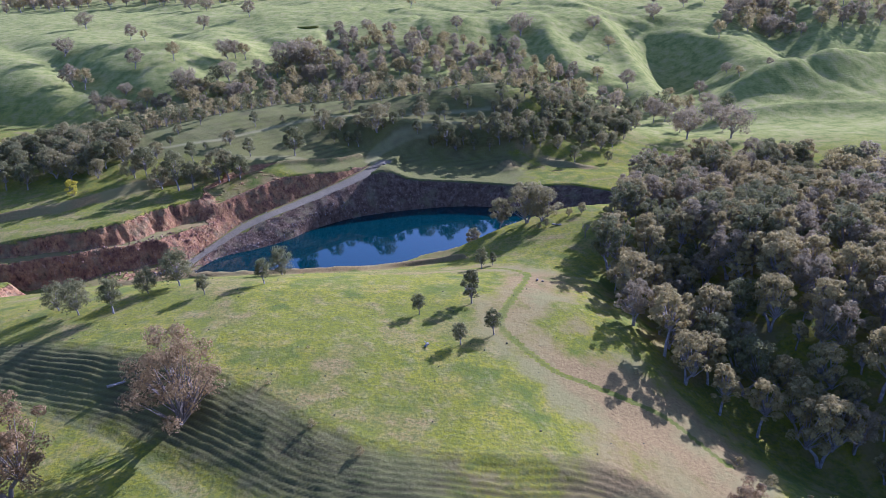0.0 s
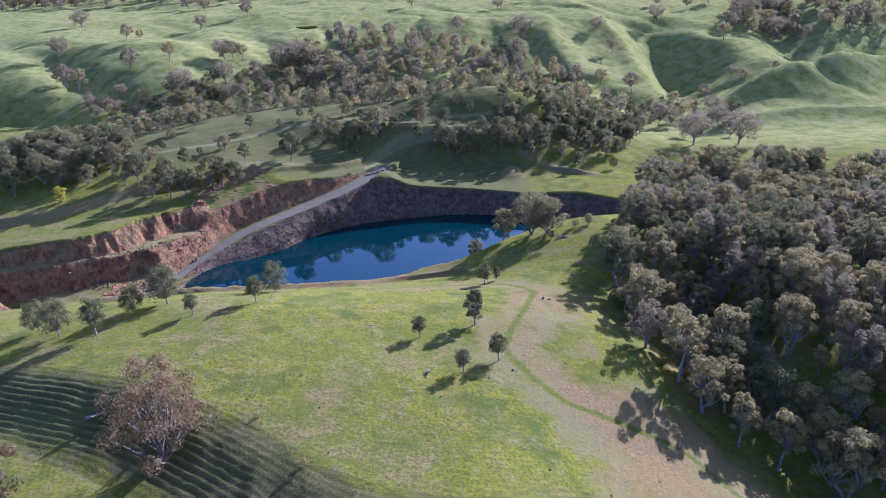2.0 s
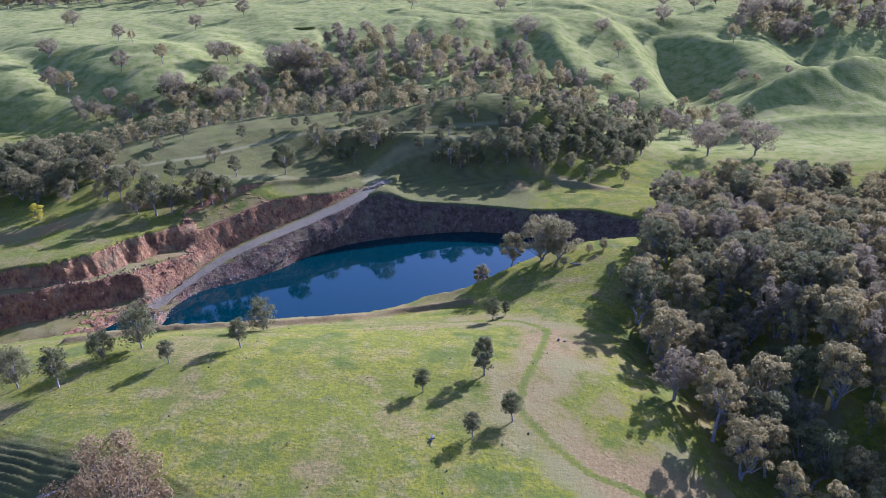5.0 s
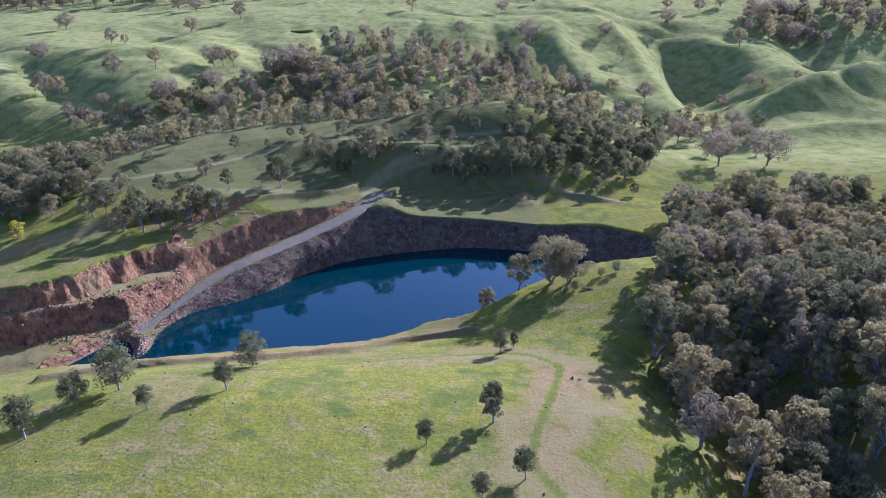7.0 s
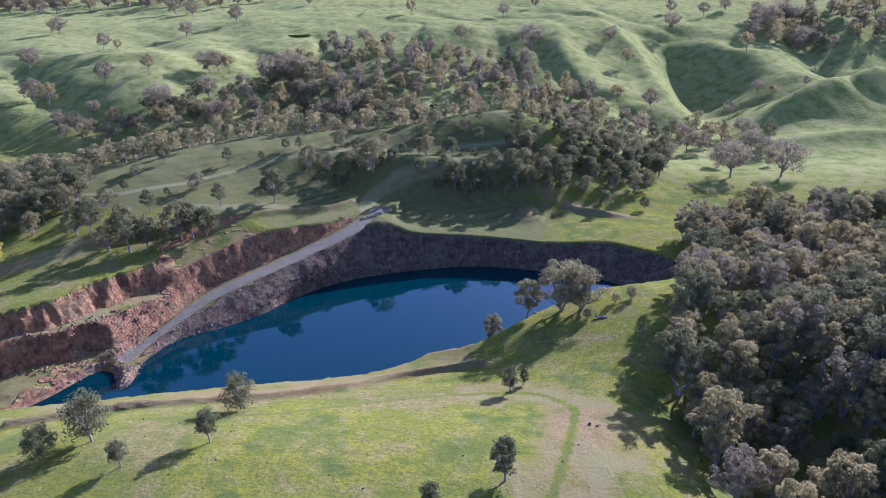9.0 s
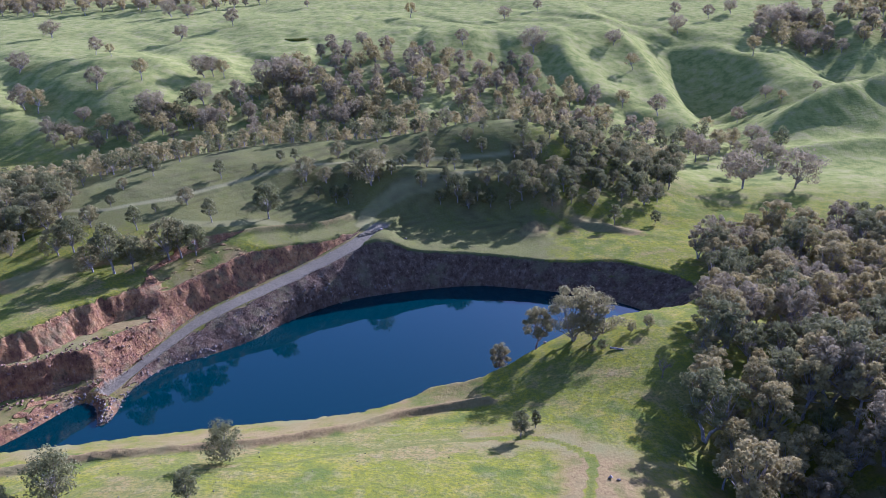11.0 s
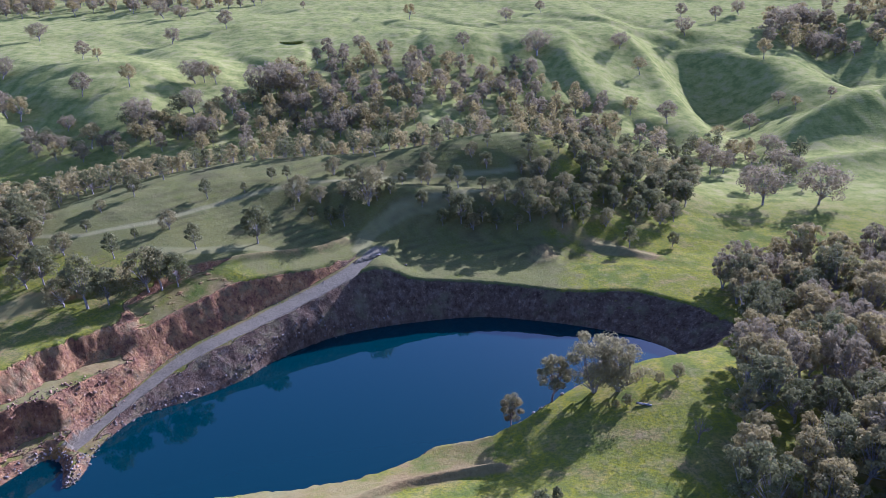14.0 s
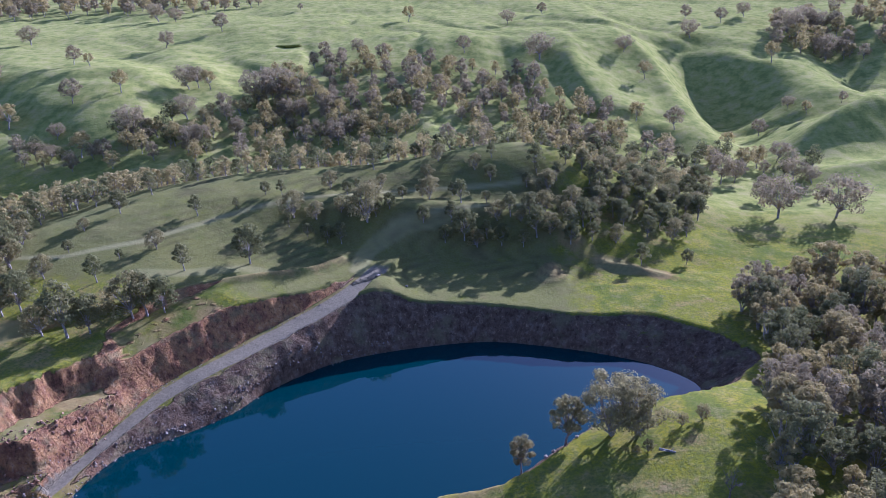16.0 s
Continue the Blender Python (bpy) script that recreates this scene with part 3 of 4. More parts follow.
class Kind:
    """A kind of tree, ten metres tall: the first call sets up the tree itself, later ones copies."""

    def __init__(self, *args, **shape):
        self.args, self.shape, self.first = args, shape, None

    def plant(self, x, y, tall, turn):
        if self.first is None:
            self.first = stand(make_tree(*self.args, **self.shape), x, y, tall / 10, turn)
            return self.first
        size = tall / 10
        ob = copy_thing(self.first, pose(0, 0, 0))
        ob.matrix_basis = Matrix.LocRotScale((x, y, height(x, y)), Euler((0, 0, turn)), (size, size, size))
        return ob


def kinds(rng, name, label, mats, shapes, group):
    return [Kind(rng, name, label, mats[k % len(mats)], group, **sh) for k, sh in enumerate(shapes)]


rng = random.Random(4)
slim = dict(leaves=110, leaf=0.24, tuft=(0.14, 0.24))
lone = kinds(rng, "gum_tree", "young olive green gum tree standing alone on grass", (LEAF,),
             [dict(tall=10, wide=4.4, clumps=30, bare=0.2, **slim), dict(tall=10, wide=6, clumps=30, bare=0.28, **slim), dict(tall=10, wide=8, clumps=34, bare=0.18, **slim)], "lone gum trees")
HILL_TREES = [(9.4, 172.8, 10.2, 0), (-3.9, 164.5, 5.8, 1), (14.5, 213.6, 7.2, 1), (18.4, 218.4, 4.9, 0), (-45.5, 202.5, 9.1, 2), (-45.8, 182.5, 7.6, 1), (-59.4, 174.5, 5.9, 1), (-69.4, 185, 11, 2), (-75.9, 179.6, 7.5, 2), (-80.2, 167.2, 9.7, 1), (13.8, 155.9, 7, 1), (5.6, 149.7, 5.8, 1), (-90, 169.3, 9.8, 2), (-98, 175.2, 8, 2)]
for k, (x, y, tall, kind) in enumerate(HILL_TREES):
    lone[kind].plant(x, y, tall, k * 1.3)

bank = kinds(rng, "bank_tree", "tan and olive gum tree leaning over the quarry bank", (LEAF_BANK,),
             [dict(tall=10, wide=5.6, clumps=24, bare=0.36, lean=0.1, leaves=170, leaf=0.19, tuft=(0.12, 0.2)), dict(tall=10, wide=8.6, clumps=36, bare=0.22, stems=3, lean=0.1, leaves=190, leaf=0.18, tuft=(0.1, 0.18))], "bank trees")
for x, y, tall, kind in [(24.5, 261.5, 14.5, 0), (34.5, 258.5, 16.5, 1), (40, 257, 14, 1), (14.5, 262.5, 11, 0), (49.9, 257.3, 3.2, 1), (54.9, 258.5, 4, 1), (40.5, 250.5, 3, 1)]:
    bank[kind].plant(x, y, tall, x)

big = kinds(rng, "red_gum_tree", "large spreading gum tree with rusty brown foliage", (LEAF_RUST,),
            [dict(tall=10, wide=8.8, clumps=54, bare=0.16, stems=3, lean=0.12, leaves=210, leaf=0.12, tuft=(0.08, 0.15), bark=PALE_BARK), dict(tall=10, wide=8.2, clumps=56, bare=0.18, stems=2, lean=0.1, leaves=200, leaf=0.13, tuft=(0.08, 0.14), bark=PALE_BARK)], "large gum trees")
for x, y, tall, kind in [(-50.8, 122.8, 21, 0), (-75, 105.5, 20, 1), (52.8, 101, 13, 1)]:
    big[kind].plant(x, y, tall, 1.0)

wattle = stand(make_tree(rng, "wattle_bush", "bright yellow flowering wattle bush on the quarry edge", LEAF_YELLOW, "shrubs", tall=7.5, wide=5.5, clumps=16, leaves=150, leaf=0.22, bare=0.05, stems=2), -151.9, 300.6)

# broken woodland on the far side of the pit
side_wood = kinds(rng, "gum_tree", "dark olive gum tree on the slope above the quarry", (LEAF, LEAF_BANK, LEAF),
                  [dict(tall=10, wide=7.5, clumps=20, bare=0.25, leaves=130, leaf=0.3, corners=3, tuft=(0.12, 0.22)), dict(tall=10, wide=8.5, clumps=22, bare=0.2, stems=2, leaves=130, leaf=0.3, corners=3, tuft=(0.12, 0.22)), dict(tall=10, wide=6.5, clumps=16, bare=0.3, leaves=130, leaf=0.3, corners=3, tuft=(0.12, 0.22))], "slope trees")
SLOPE_TREES = [(-67.6, 356.2, 14.9), (-98.5, 356.2, 7.4), (-86.8, 346.2, 9.4), (-127.2, 319.6, 13.5), (-118.5, 312.2, 10.9), (-111.2, 311.8, 17.6), (-105.6, 314.1, 12.8), (-96.3, 322.7, 15.4), (-92.4, 324.3, 14.7), (-87.8, 326.2, 12), (-125.8, 364.9, 5.2), (-90.8, 380.1, 8.1), (-125.5, 350.6, 5), (-127.5, 336, 8.5), (-110.7, 335, 9.2), (-108.3, 348.6, 3.6), (-140.9, 342.6, 10.4), (-114.2, 401, 9.7), (-118.6, 379.4, 9.3), (-131.6, 317.4, 11), (-77.8, 386.6, 4.5), (-68.8, 396.9, 5.7)]
FACE_TREES = [(-56.6, 385.4, 11.2), (-57.8, 380.9, 4.9), (-50.7, 377.5, 5.6), (-48.2, 385.5, 7.5), (-38.2, 376.6, 8.7), (-43.4, 376.3, 7.8), (-29, 386.1, 15.8), (-31.3, 393.3, 8), (-15.7, 400.1, 5.6), (-4.9, 403.6, 9.9), (-28.2, 426.6, 8.6), (-10.6, 440.2, 7.2), (-0.4, 430.9, 8), (3.4, 387.6, 8.4), (7.8, 382.7, 13), (21.1, 389.3, 8.5), (16.6, 383.7, 7.4), (0.4, 381.4, 7.4), (30.4, 390, 5.6), (36, 385.3, 13.1), (36, 415.7, 6.6), (43.7, 413.1, 11.5), (41, 424.2, 11.8), (-20.4, 391.1, 6.9), (-44.8, 407.3, 8.2), (-62.5, 397.8, 6.2), (-37.6, 402, 5.9), (14.8, 423.1, 7.4), (22.6, 429.2, 7)]
EAST_FACE = [(48.4, 381.2, 8.5), (52.7, 404.6, 11.4), (55.3, 391.9, 12.1), (73.7, 400.8, 9.2), (60.6, 392.5, 4.7), (78.9, 423.5, 11.4), (89.4, 426.9, 11.6), (115.1, 472.8, 11.8), (88.3, 413.4, 10.1), (106.4, 422.2, 10.4), (92.4, 395.1, 9.7), (112.6, 422.4, 10.4), (70.7, 417, 8.7), (69.6, 429.1, 10.2), (62.2, 430.4, 9.6), (54.8, 430.5, 8.8), (111.5, 524.7, 11.6), (122.8, 518.9, 12), (137.4, 519.3, 11.5), (67.4, 387.2, 8.2), (99.9, 400.2, 8.6), (81.6, 393.9, 9.6), (127.9, 458, 11.4), (74.4, 375.2, 9.2), (92.1, 376.5, 6.5), (64.5, 416.5, 7.9), (49.4, 420.3, 8.6), (134.6, 488.4, 12.2), (96.4, 424.4, 9.5), (70.9, 407.1, 8.6)]
for k, (x, y, tall) in enumerate(SLOPE_TREES + FACE_TREES + EAST_FACE):
    side_wood[k % 3].plant(x, y, tall, k * 2.1)


def scatter(rng, ring, spacing, most, holes=0.0):
    """Places inside a ring of points, no two nearer than the spacing."""
    ring = np.array(ring, float)
    (x0, y0), (x1, y1) = ring.min(0), ring.max(0)
    xs = np.array([rng.uniform(x0, x1) for _ in range(most * 14)])
    ys = np.array([rng.uniform(y0, y1) for _ in range(most * 14)])
    ok = inside(xs, ys, ring) & (fractal(xs, ys, 45, 31, 2) > holes - 1)
    taken = []
    for x, y in zip(xs[ok], ys[ok]):
        if len(taken) >= most:
            break
        if all((x - a) ** 2 + (y - b) ** 2 > spacing * spacing for a, b in taken):
            taken.append((float(x), float(y)))
    return taken


# left of the pit and over the brow: trees that stand singly
for k, (x, y) in enumerate(scatter(rng, [(-185, 308), (-160, 312), (-140, 322), (-135, 345), (-150, 372), (-215, 380), (-240, 330)], 7.5, 60)):
    side_wood[k % 3].plant(x, y, rng.uniform(9, 15), rng.uniform(0, 6.3))
for k, (x, y) in enumerate(scatter(rng, [(60, 404), (84, 398), (108, 408), (124, 440), (120, 462), (85, 456), (62, 436)], 6.2, 48)):
    side_wood[k % 3].plant(x, y, rng.uniform(7, 11.5), rng.uniform(0, 6.3))

# on the steep bank over the pit and the hill's face
for ring, spacing, most, low, high in (([(-22, 383), (10, 379), (45, 382), (66, 388), (62, 400), (20, 398), (-15, 396)], 8.0, 13, 7, 10),
                                       ([(-62, 384), (-30, 378), (-15, 396), (40, 404), (46, 424), (0, 424), (-45, 408)], 10.0, 12, 4.5, 8)):
    for k, (x, y) in enumerate(scatter(rng, ring, spacing, most)):
        side_wood[k % 3].plant(x, y, rng.uniform(low, high), rng.uniform(0, 6.3))

# the dense wood east of the hill
forest = kinds(rng, "forest_gum_tree", "tall grey-brown gum tree in dense woodland", (LEAF_GREY, LEAF_BROWN, LEAF_GREY, LEAF, LEAF_GREY),
               [dict(tall=10, wide=w, clumps=c, bare=b, leaves=130, leaf=0.2, corners=3, stems=st, lean=0.1, tuft=(0.08, 0.15)) for w, c, b, st in ((6.2, 36, 0.34, 1), (7.2, 40, 0.3, 2), (5.6, 32, 0.42, 1), (7.8, 44, 0.32, 2), (6.4, 38, 0.34, 2))], "forest trees")
FOREST = [(114, 106), (99, 126), (87, 135), (77, 140), (67, 144), (57, 157), (51, 174), (50, 193), (54, 216), (62, 238), (72, 262), (84, 287), (92, 314), (94, 338), (112, 350), (140, 352), (185, 350), (220, 335), (190, 240), (150, 170), (130, 120)]
FOREST_PLACES = sorted(scatter(rng, FOREST, 6.4, 480, 0.25), key=lambda p: p[0] - 0.35 * p[1])
for k, (x, y) in enumerate(FOREST_PLACES[:260]):
    forest[k % 5].plant(x, y, rng.choice((9, 12, 15, 17, 19)) * rng.uniform(0.85, 1.1) * (0.88 if k < 70 else 1.0), rng.uniform(0, 6.3))


def wood(name, label, places, low, high, mats, shape, variants=4):
    """Many distant trees as two meshes, leaves and stems."""
    protos = [tree_meshes(rng, **{**shape, "wide": shape["wide"] * rng.uniform(0.8, 1.25)}) for _ in range(variants)]
    protos = [(np.array([tuple(v) for v in a]), np.array([f for f in b if len(f) == 4]), np.array([tuple(v) for v in c]), np.array(d)) for a, b, c, d in protos]
    xs, ys = np.array([p[0] for p in places]), np.array([p[1] for p in places])
    hs = land(xs.copy(), ys.copy())[0]
    root = new(name)
    for part, vi, fi, mats_here in (("trunks", 0, 1, [BARK]), ("leaves", 2, 3, mats)):
        for mk, mat in enumerate(mats_here):
            vs, fs, n0 = [], [], 0
            for k in range(len(xs)):
                if k % len(mats_here) != mk:
                    continue
                p = protos[(k * 7 + k // 5) % variants]
                size, turn = (low + (high - low) * ((k * 0.618) % 1)) / 10, k * 2.4
                c, sn = math.cos(turn) * size, math.sin(turn) * size
                v = p[vi]
                vs.append(np.stack([xs[k] + c * v[:, 0] - sn * v[:, 1], ys[k] + sn * v[:, 0] + c * v[:, 1], hs[k] + v[:, 2] * size], 1))
                fs.append(p[fi] + n0)
                n0 += len(v)
            vs, fs = np.concatenate(vs), np.concatenate(fs)
            me = bpy.data.meshes.new(part)
            me.vertices.add(len(vs))
            me.vertices.foreach_set("co", vs.ravel())
            me.loops.add(fs.size)
            me.loops.foreach_set("vertex_index", fs.ravel())
            me.polygons.add(len(fs))
            me.polygons.foreach_set("loop_start", np.arange(0, fs.size, fs.shape[1]))
            me.update(calc_edges=True)
            me.materials.append(mat)
            new(part, me).parent = root
    return tagged(root, label, "woodland", kind="stuff")


far_shape = dict(tall=10, wide=7.0, clumps=16, leaves=46, leaf=0.5, bare=0.22, sides=4, corners=3, tuft=(0.15, 0.26))
wood("forest_edge", "dense grey-brown gum woodland", FOREST_PLACES[260:], 11.5, 17, [LEAF_GREY, LEAF_BROWN, LEAF], {**far_shape, "clumps": 18, "leaves": 60, "leaf": 0.42})
BROW = [(-240, 372), (-165, 362), (-142, 384), (-125, 408), (-105, 416), (-70, 427), (-30, 435), (10, 442), (36, 447), (60, 450), (90, 455), (122, 472), (140, 495), (120, 525), (60, 505), (0, 490), (-80, 478), (-160, 468), (-240, 450)]
wood("hill_wood", "rows of young olive gum trees behind the hill's brow", scatter(rng, BROW, 6.8, 390, 0.35), 8, 11.5, [LEAF, LEAF_GREY], {**far_shape, "clumps": 12, "leaves": 44, "leaf": 0.52})
CREEK = [(-130, 630), (-122, 690), (-95, 725), (-30, 712), (18, 706), (62, 705), (78, 690), (97, 645), (118, 620), (125, 585), (100, 560), (50, 575), (-20, 590), (-64, 580), (-115, 600)]
wood("creek_wood", "purple-grey gum woodland in a creek valley", scatter(rng, CREEK, 10.5, 150, 0.6), 10, 17, [LEAF_BROWN, LEAF_GREY], far_shape)
FOOT = [(-275, 585), (-262, 560), (-225, 535), (-160, 545), (-90, 560), (0, 560), (110, 545), (165, 520), (215, 500), (200, 545), (120, 575), (-60, 605), (-150, 610), (-215, 580)]
wood("valley_wood", "scattered brown and olive gum trees along the valley floor", scatter(rng, FOOT, 10.5, 115, 0.8), 9, 15, [LEAF_BROWN, LEAF_GREY, LEAF], far_shape)
RISE = [(300, 790), (380, 760), (480, 800), (520, 900), (380, 900), (310, 840)]
wood("ridge_wood", "open dark gum woodland on the far ridge", scatter(rng, RISE, 17, 55, 0.5), 14, 24, [LEAF_BROWN, LEAF_GREY], far_shape)
TOPS = [(-600, 1010), (-420, 1030), (-250, 1010), (-200, 1100), (-350, 1200), (-650, 1200)]
wood("skyline_wood", "dark woodland along the far skyline", scatter(rng, TOPS, 14, 110), 14, 24, [LEAF_BROWN, LEAF_GREY], far_shape)

# single trees on the far paddocks
paddock = kinds(rng, "paddock_tree", "old spreading gum tree alone in a far paddock", (LEAF_BROWN, LEAF_GREY),
                [dict(tall=10, wide=9, clumps=18, bare=0.3, leaves=110, leaf=0.32, corners=3, tuft=(0.13, 0.22), lean=0.08), dict(tall=10, wide=8, clumps=15, bare=0.35, leaves=110, leaf=0.32, corners=3, tuft=(0.13, 0.22), lean=0.1), dict(tall=10, wide=11, clumps=22, bare=0.25, stems=2, leaves=110, leaf=0.32, corners=3, tuft=(0.13, 0.22))], "paddock trees")
WEST = [(-470.5, 1007.5, 17.6), (-419.2, 1029.9, 19.3), (-371.7, 838.2, 17.7), (-269.7, 694.6, 14.2), (-251.7, 680.6, 10.1), (-318.4, 665.3, 16.5), (-238.2, 612.7, 16.1), (-211.5, 628.5, 15.7), (-235, 802.3, 14.5), (-198.8, 860, 17.6), (-296.6, 973.9, 20.1), (-275.5, 966.9, 16.3), (-143.8, 1002.6, 8.1), (-20, 895, 16.2), (-174.6, 658.1, 17.3), (-168.8, 661.4, 15.4), (-159.9, 659.2, 14.9), (-161.2, 601.9, 16.4), (-139.6, 611.5, 14.8), (-130, 616.4, 11.8), (-236.9, 579.5, 10.4), (-185.9, 576.2, 20.8), (-161.1, 570.4, 15.8), (-151, 566.7, 15.3), (-143.4, 566.4, 15)]
WEST_VALLEY = [(-214.2, 558.4, 16.5), (-242.5, 560.6, 10.9), (-287.1, 603.9, 19.2), (-274.9, 596.8, 17.8), (-119.7, 645.7, 27.4), (-112.2, 652.2, 24.8), (-103.3, 649.4, 18.5), (-71.4, 622.2, 15.1), (-99.4, 619.3, 15.9), (-173.8, 578.1, 12.9), (-178.7, 569.9, 11), (-127.6, 584.5, 11.3), (-112.7, 582.6, 13.2), (-232.8, 558.3, 9.8), (-198.5, 552.5, 13.2), (-526.3, 1081.6, 16.9), (-351, 1039.4, 13), (-107.2, 617.3, 10), (-89.8, 624.2, 12)]
EAST = [(75.3, 849.2, 13.2), (115.2, 894.3, 12.2), (86.4, 718.6, 21.5), (241.1, 818.3, 17.5), (291.7, 878.1, 14.4), (281.2, 734.5, 17.7), (324.3, 902.2, 14.8), (261.5, 897.1, 15.2), (166.3, 698.5, 14.3), (159.8, 742.6, 14), (340.5, 830.3, 27.2), (369.9, 869.2, 27.5), (378.6, 862.4, 24.7), (354.3, 786.5, 22.7), (443.3, 867.8, 13.7), (430.6, 877.4, 13.8), (393.8, 848.8, 16.2), (371.9, 780.6, 12.5), (432.8, 823.4, 15.6), (27.4, 732.5, 13.7), (-34, 722.4, 12.2), (-58.8, 743.3, 11.7)]
EAST_VALLEY = [(149.8, 492.5, 16.2), (173.1, 516.8, 15.3), (151.2, 428.9, 19.2), (158, 462.9, 13.7), (177, 427.6, 20.5), (182.4, 455, 5.4), (158.2, 495.3, 13), (185.1, 529.9, 14), (200.4, 537.5, 12.3), (164.4, 555.4, 9.2), (184.1, 574.3, 11.4), (191, 496.9, 13), (160.3, 603.3, 15.8), (138.4, 618.8, 14.1), (195.1, 485.4, 9.6), (226.8, 623.2, 12.3), (260.9, 627.6, 10.3), (258.1, 649.3, 9.3), (285.8, 629.7, 8.1), (154.8, 517.7, 10.3)]
for k, (x, y, tall) in enumerate(WEST + WEST_VALLEY + EAST + EAST_VALLEY):
    paddock[k % 3 if tall < 20 else 2].plant(x, y, tall, k * 1.7)


# ---- stones, stumps and small things ----
def stone_mesh(rng, count_seed):
    bm = bmesh.new()
    bmesh.ops.create_icosphere(bm, subdivisions=1, radius=1.0)
    for v in bm.verts:
        v.co *= 0.7 + 0.6 * noise.noise(v.co * 1.3 + Vector((count_seed, 0, 0)))
    verts, faces = np.array([tuple(v.co) for v in bm.verts]), [tuple(v.index for v in f.verts) for f in bm.faces]
    bm.free()
    return verts, np.array(faces)


def rubble(name, label, places, low, high, mat):
    """Loose stones, each half sunk in the ground, as one mesh."""
    protos = [stone_mesh(rng, 7.3 * k) for k in range(5)]
    xs, ys = np.array([p[0] for p in places]), np.array([p[1] for p in places])
    hs = land(xs.copy(), ys.copy())[0]
    vs, fs, n0 = [], [], 0
    for k in range(len(xs)):
        v, f = protos[k % 5]
        size = low + (high - low) * rng.random() ** 3
        turn = Euler((rng.uniform(0, 6), rng.uniform(0, 6), rng.uniform(0, 6))).to_matrix()
        w = (v * [1, rng.uniform(0.6, 1), rng.uniform(0.5, 0.9)]) @ np.array(turn) * size
        vs.append(w + [xs[k], ys[k], max(hs[k], -0.3) + size * 0.15])
        fs.append(f + n0)
        n0 += len(v)
    ob = mesh_object(name, np.concatenate(vs), np.concatenate(fs).tolist(), mat)
    return tagged(ob, label, "rocks", kind="stuff")


def stone_material(name, dark, light):
    m, n, l, b = material(name, 0.9, 0.15)
    g = n.new("ShaderNodeNewGeometry")
    c = ramp(n, l, g.outputs["Random Per Island"], [(0.0, dark), (1.0, light)])
    l.new(mix(n, l, maths(n, l, "MULTIPLY", noise_tex(n, l, 3.0, 5, 0.7, where(n)), 0.6), c, (0.10, 0.075, 0.06)), b.inputs["Base Color"])
    return m


STONE = stone_material("stone", (0.13, 0.095, 0.065), (0.34, 0.27, 0.20))
RED_STONE = stone_material("red_stone", (0.16, 0.08, 0.045), (0.36, 0.2, 0.1))
TUSSOCK = stone_material("tussock", (0.06, 0.07, 0.025), (0.16, 0.14, 0.06))


def along(rng, line, count, near, far, start=0.0, end=1.0):
    """Places beside a line, on its left where far is positive."""
    out = []
    n = len(line) - 1
    for _ in range(count):
        k = min(n - 1, int((start + (end - start) * rng.random()) * n))
        a, b = line[k, :2], line[k + 1, :2]
        t, off = rng.random(), rng.uniform(near, far)
        d = (b - a) / (np.linalg.norm(b - a) + 1e-9)
        p = a + (b - a) * t + np.array([-d[1], d[0]]) * off
        out.append((float(p[0]), float(p[1])))
    return out


rubble("shore_rubble", "pale broken stones along the water's edge", along(rng, SHORE, 900, -0.8, 2.6, 0.03, 0.42), 0.15, 0.75, STONE)
rubble("ramp_rubble", "loose stones along both sides of the haul road", along(rng, RAMP, 260, 3.2, 5.2, 0.0, 0.7) + along(rng, RAMP, 420, -7.5, -3.0, 0.0, 0.7), 0.1, 0.42, STONE)
rubble("face_rubble", "red-brown fallen rock on the worked quarry benches", [(x, y) for x, y in scatter(rng, [(-140, 252), (-122, 258), (-106, 268), (-98, 280), (-92, 291), (-94, 299), (-106, 286), (-122, 272), (-138, 262)], 0.7, 600)], 0.2, 0.85, RED_STONE)
rubble("bank_rubble", "broken stones on the near quarry bank", along(rng, SHORE, 300, 0.5, 5.0, 0.62, 0.8), 0.12, 0.5, STONE)
rubble("tussocks", "small dark grass tussocks scattered over the hill", scatter(rng, [(-110, 150), (-20, 118), (45, 118), (30, 200), (10, 225), (-70, 215), (-110, 190)], 3.0, 330), 0.12, 0.42, TUSSOCK)


def boulder(x, y, size, label):
    v, f = stone_mesh(rng, x)
    ob = mesh_object("boulder", v * [size, size * 0.8, size * 0.6], f.tolist(), STONE)
    ob.location = (x, y, height(x, y) + size * 0.2)
    return tagged(ob, label, "rock", "boulders")


for x, y, size in [(29.6, 195.5, 0.9), (31, 194.8, 0.6), (-24, 356, 1.4), (-14, 352, 0.9), (22, 262, 1.0), (20, 260.5, 0.8), (27, 260, 0.7)]:
    boulder(x, y, size, "weathered grey-brown boulder lying on the ground")


def log(x, y, length, turn):
    v, f = [], []
    tube(v, f, (-length / 2, 0, 0.25), (length / 2, 0.3, 0.3), 0.32, 0.2, 7)
    tube(v, f, (length * 0.2, 0.1, 0.3), (length * 0.35, 1.2, 0.7), 0.14, 0.05, 5)
    tube(v, f, (-length * 0.1, 0, 0.3), (-length * 0.25, -0.9, 0.8), 0.14, 0.05, 5)
    f.append(tuple(range(6, -1, -1)))
    ob = mesh_object("log", v, f, BARK, None, True)
    ob.matrix_basis = Matrix.LocRotScale((x, y, height(x, y)), Euler((0, 0, turn)), None)
    return tagged(ob, "weathered grey fallen log with broken limbs", "log", "logs")


log(-66.6, 134.9, 4.5, 0.4)
log(44, 249, 3.5, -0.5)
log(-2, 148, 1.6, 1.0)


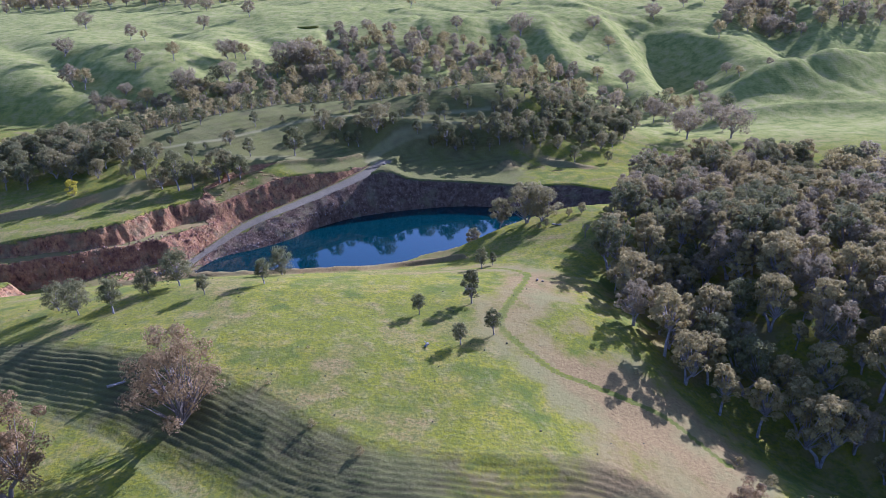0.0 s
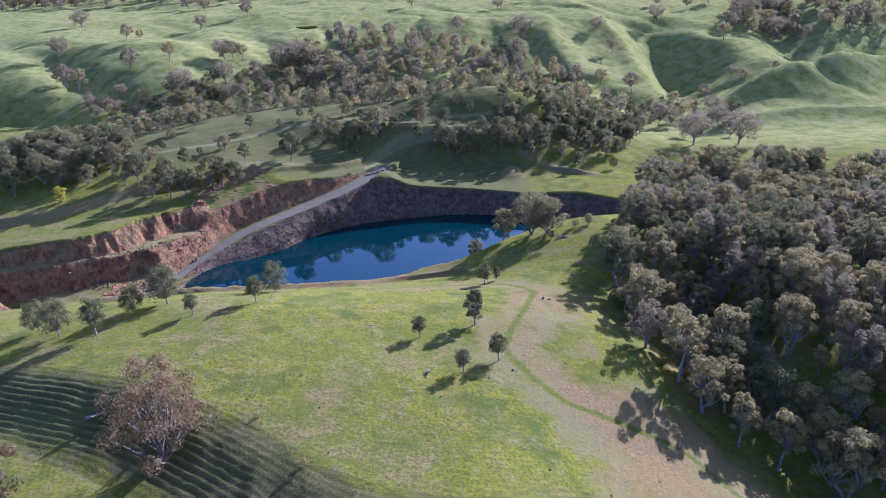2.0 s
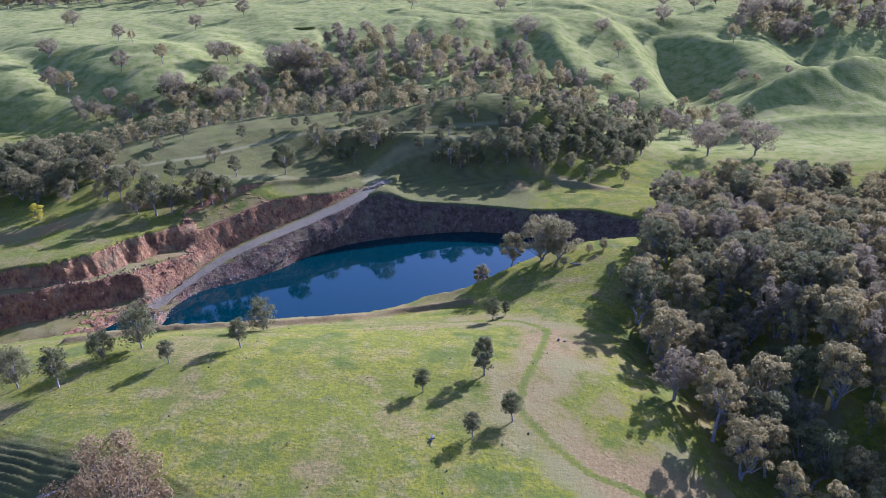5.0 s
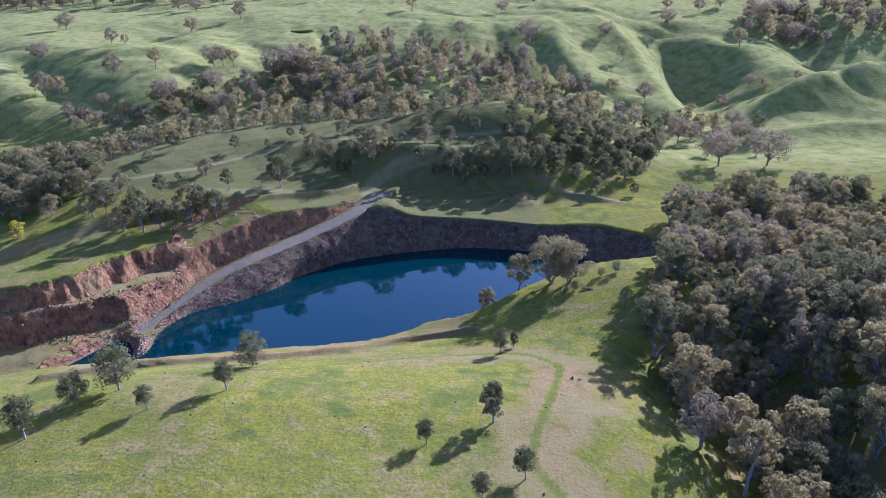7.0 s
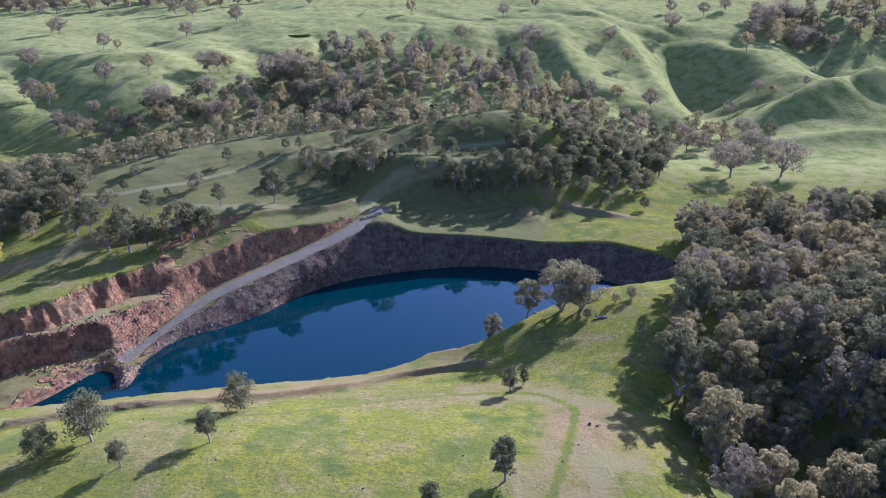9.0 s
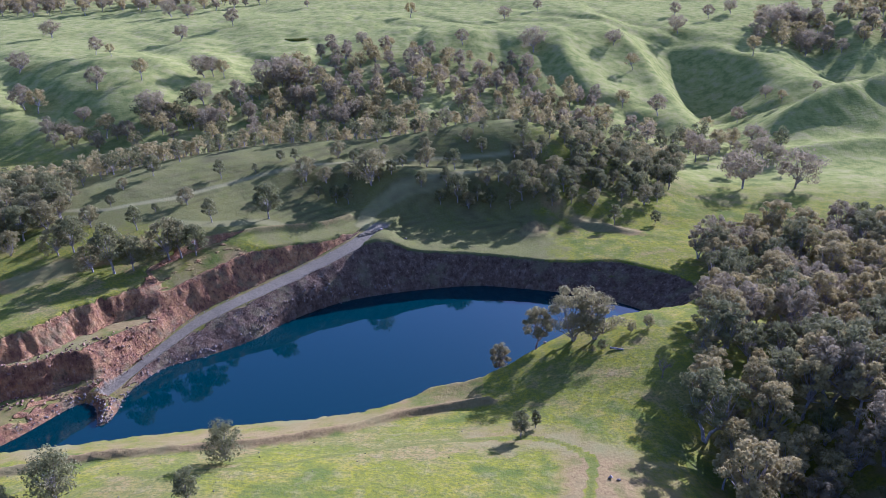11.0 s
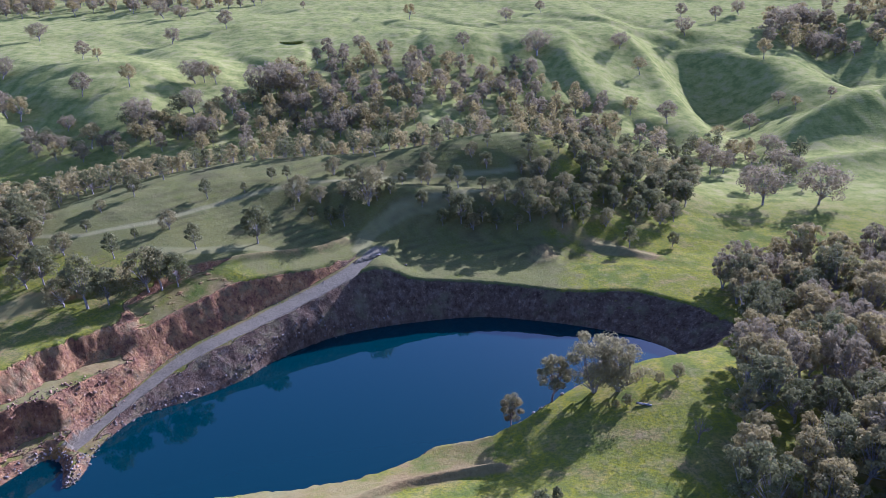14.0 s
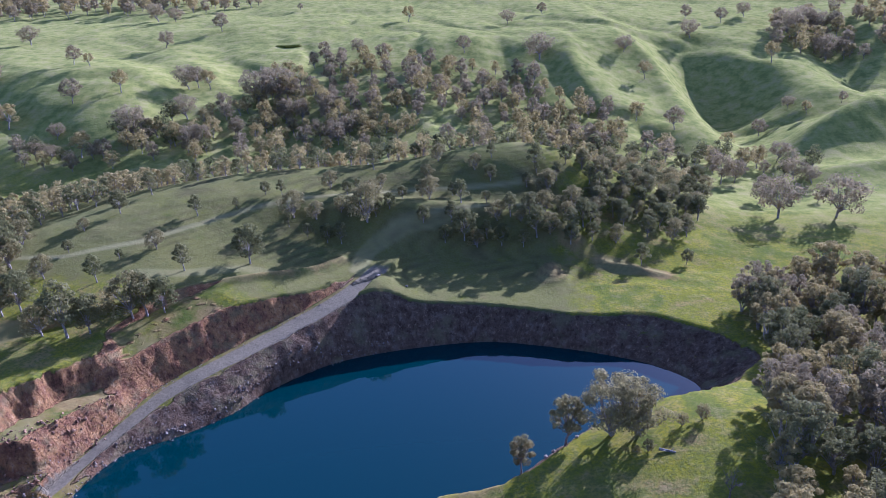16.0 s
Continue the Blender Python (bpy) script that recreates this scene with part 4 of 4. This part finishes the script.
def dead_tree(x, y, tall):
    v, f = [], []
    def limb(a, way, long, thick, level):
        way = way.normalized()
        b = a + way * long
        tube(v, f, a, b, thick, thick * 0.6, 5 if level < 2 else 3)
        for _ in range((5, 4, 4, 0)[level]):
            side = Vector((rng.gauss(0, 1), rng.gauss(0, 1), rng.gauss(0.4, 0.6))).normalized()
            limb(a.lerp(b, rng.uniform(0.55, 1.0)), way + side * 0.95, long * rng.uniform(0.5, 0.85), thick * 0.5, level + 1)
    limb(Vector((0, 0, -0.3)), Vector((0.08, 0.05, 1)), tall * 0.36, 0.2, 0)
    ob = mesh_object("dead_tree", v, f, PALE_BARK)
    ob.location = (x, y, height(x, y))
    return tagged(ob, "bare dead tree with pale grey branches", "tree", "dead trees")


dead_tree(51, 233, 9)
dead_tree(58, 226, 8)
shrub = kinds(rng, "shrub", "small grey-green shrub on the furrowed bank", (LEAF_GREY,), [dict(tall=10, wide=11, clumps=12, bare=0.05, stems=3, leaves=90, leaf=0.5)], "shrubs")
for x, y, tall in [(-23.6, 117, 1.6), (-14, 110, 1.8), (-34, 130, 1.0), (-28, 144, 0.7), (-57, 146.5, 0.8)]:
    shrub[0].plant(x, y, tall, x)


def farm_dam(x, y, wide, deep):
    """A small stock pond on the far slope with its earth bank on the downhill side."""
    z = height(x, y) + 0.5
    n = 24
    ring = [(x + wide * math.cos(k * 2 * math.pi / n), y + deep * math.sin(k * 2 * math.pi / n), z) for k in range(n)]
    tagged(mesh_object("farm_dam", ring, [tuple(range(n))], WATER), "small pale stock pond on a far grass slope", "water", kind="structure")
    v, f = [], []
    ends = [(x + (wide + 1) * math.cos(a), y + (deep + 1) * math.sin(a), z - 0.3) for a in np.linspace(math.pi * 1.0, math.pi * 2.0, 13)]
    for a, b in zip(ends, ends[1:]):
        tube(v, f, a, b, 1.3, 1.3, 7)
    tagged(mesh_object("earth_bank", v, f, GROUND, None, True), "low curved earth bank below a stock pond", "bank", kind="structure")


farm_dam(-124, 790, 9, 3.6)
for x, y, tall in [(62, 126, 2.0), (67, 121, 2.4), (73, 117, 1.8), (47, 150, 1.5), (38, 251, 1.6), (46, 262, 1.4)]:
    shrub[0].plant(x, y, tall, x)
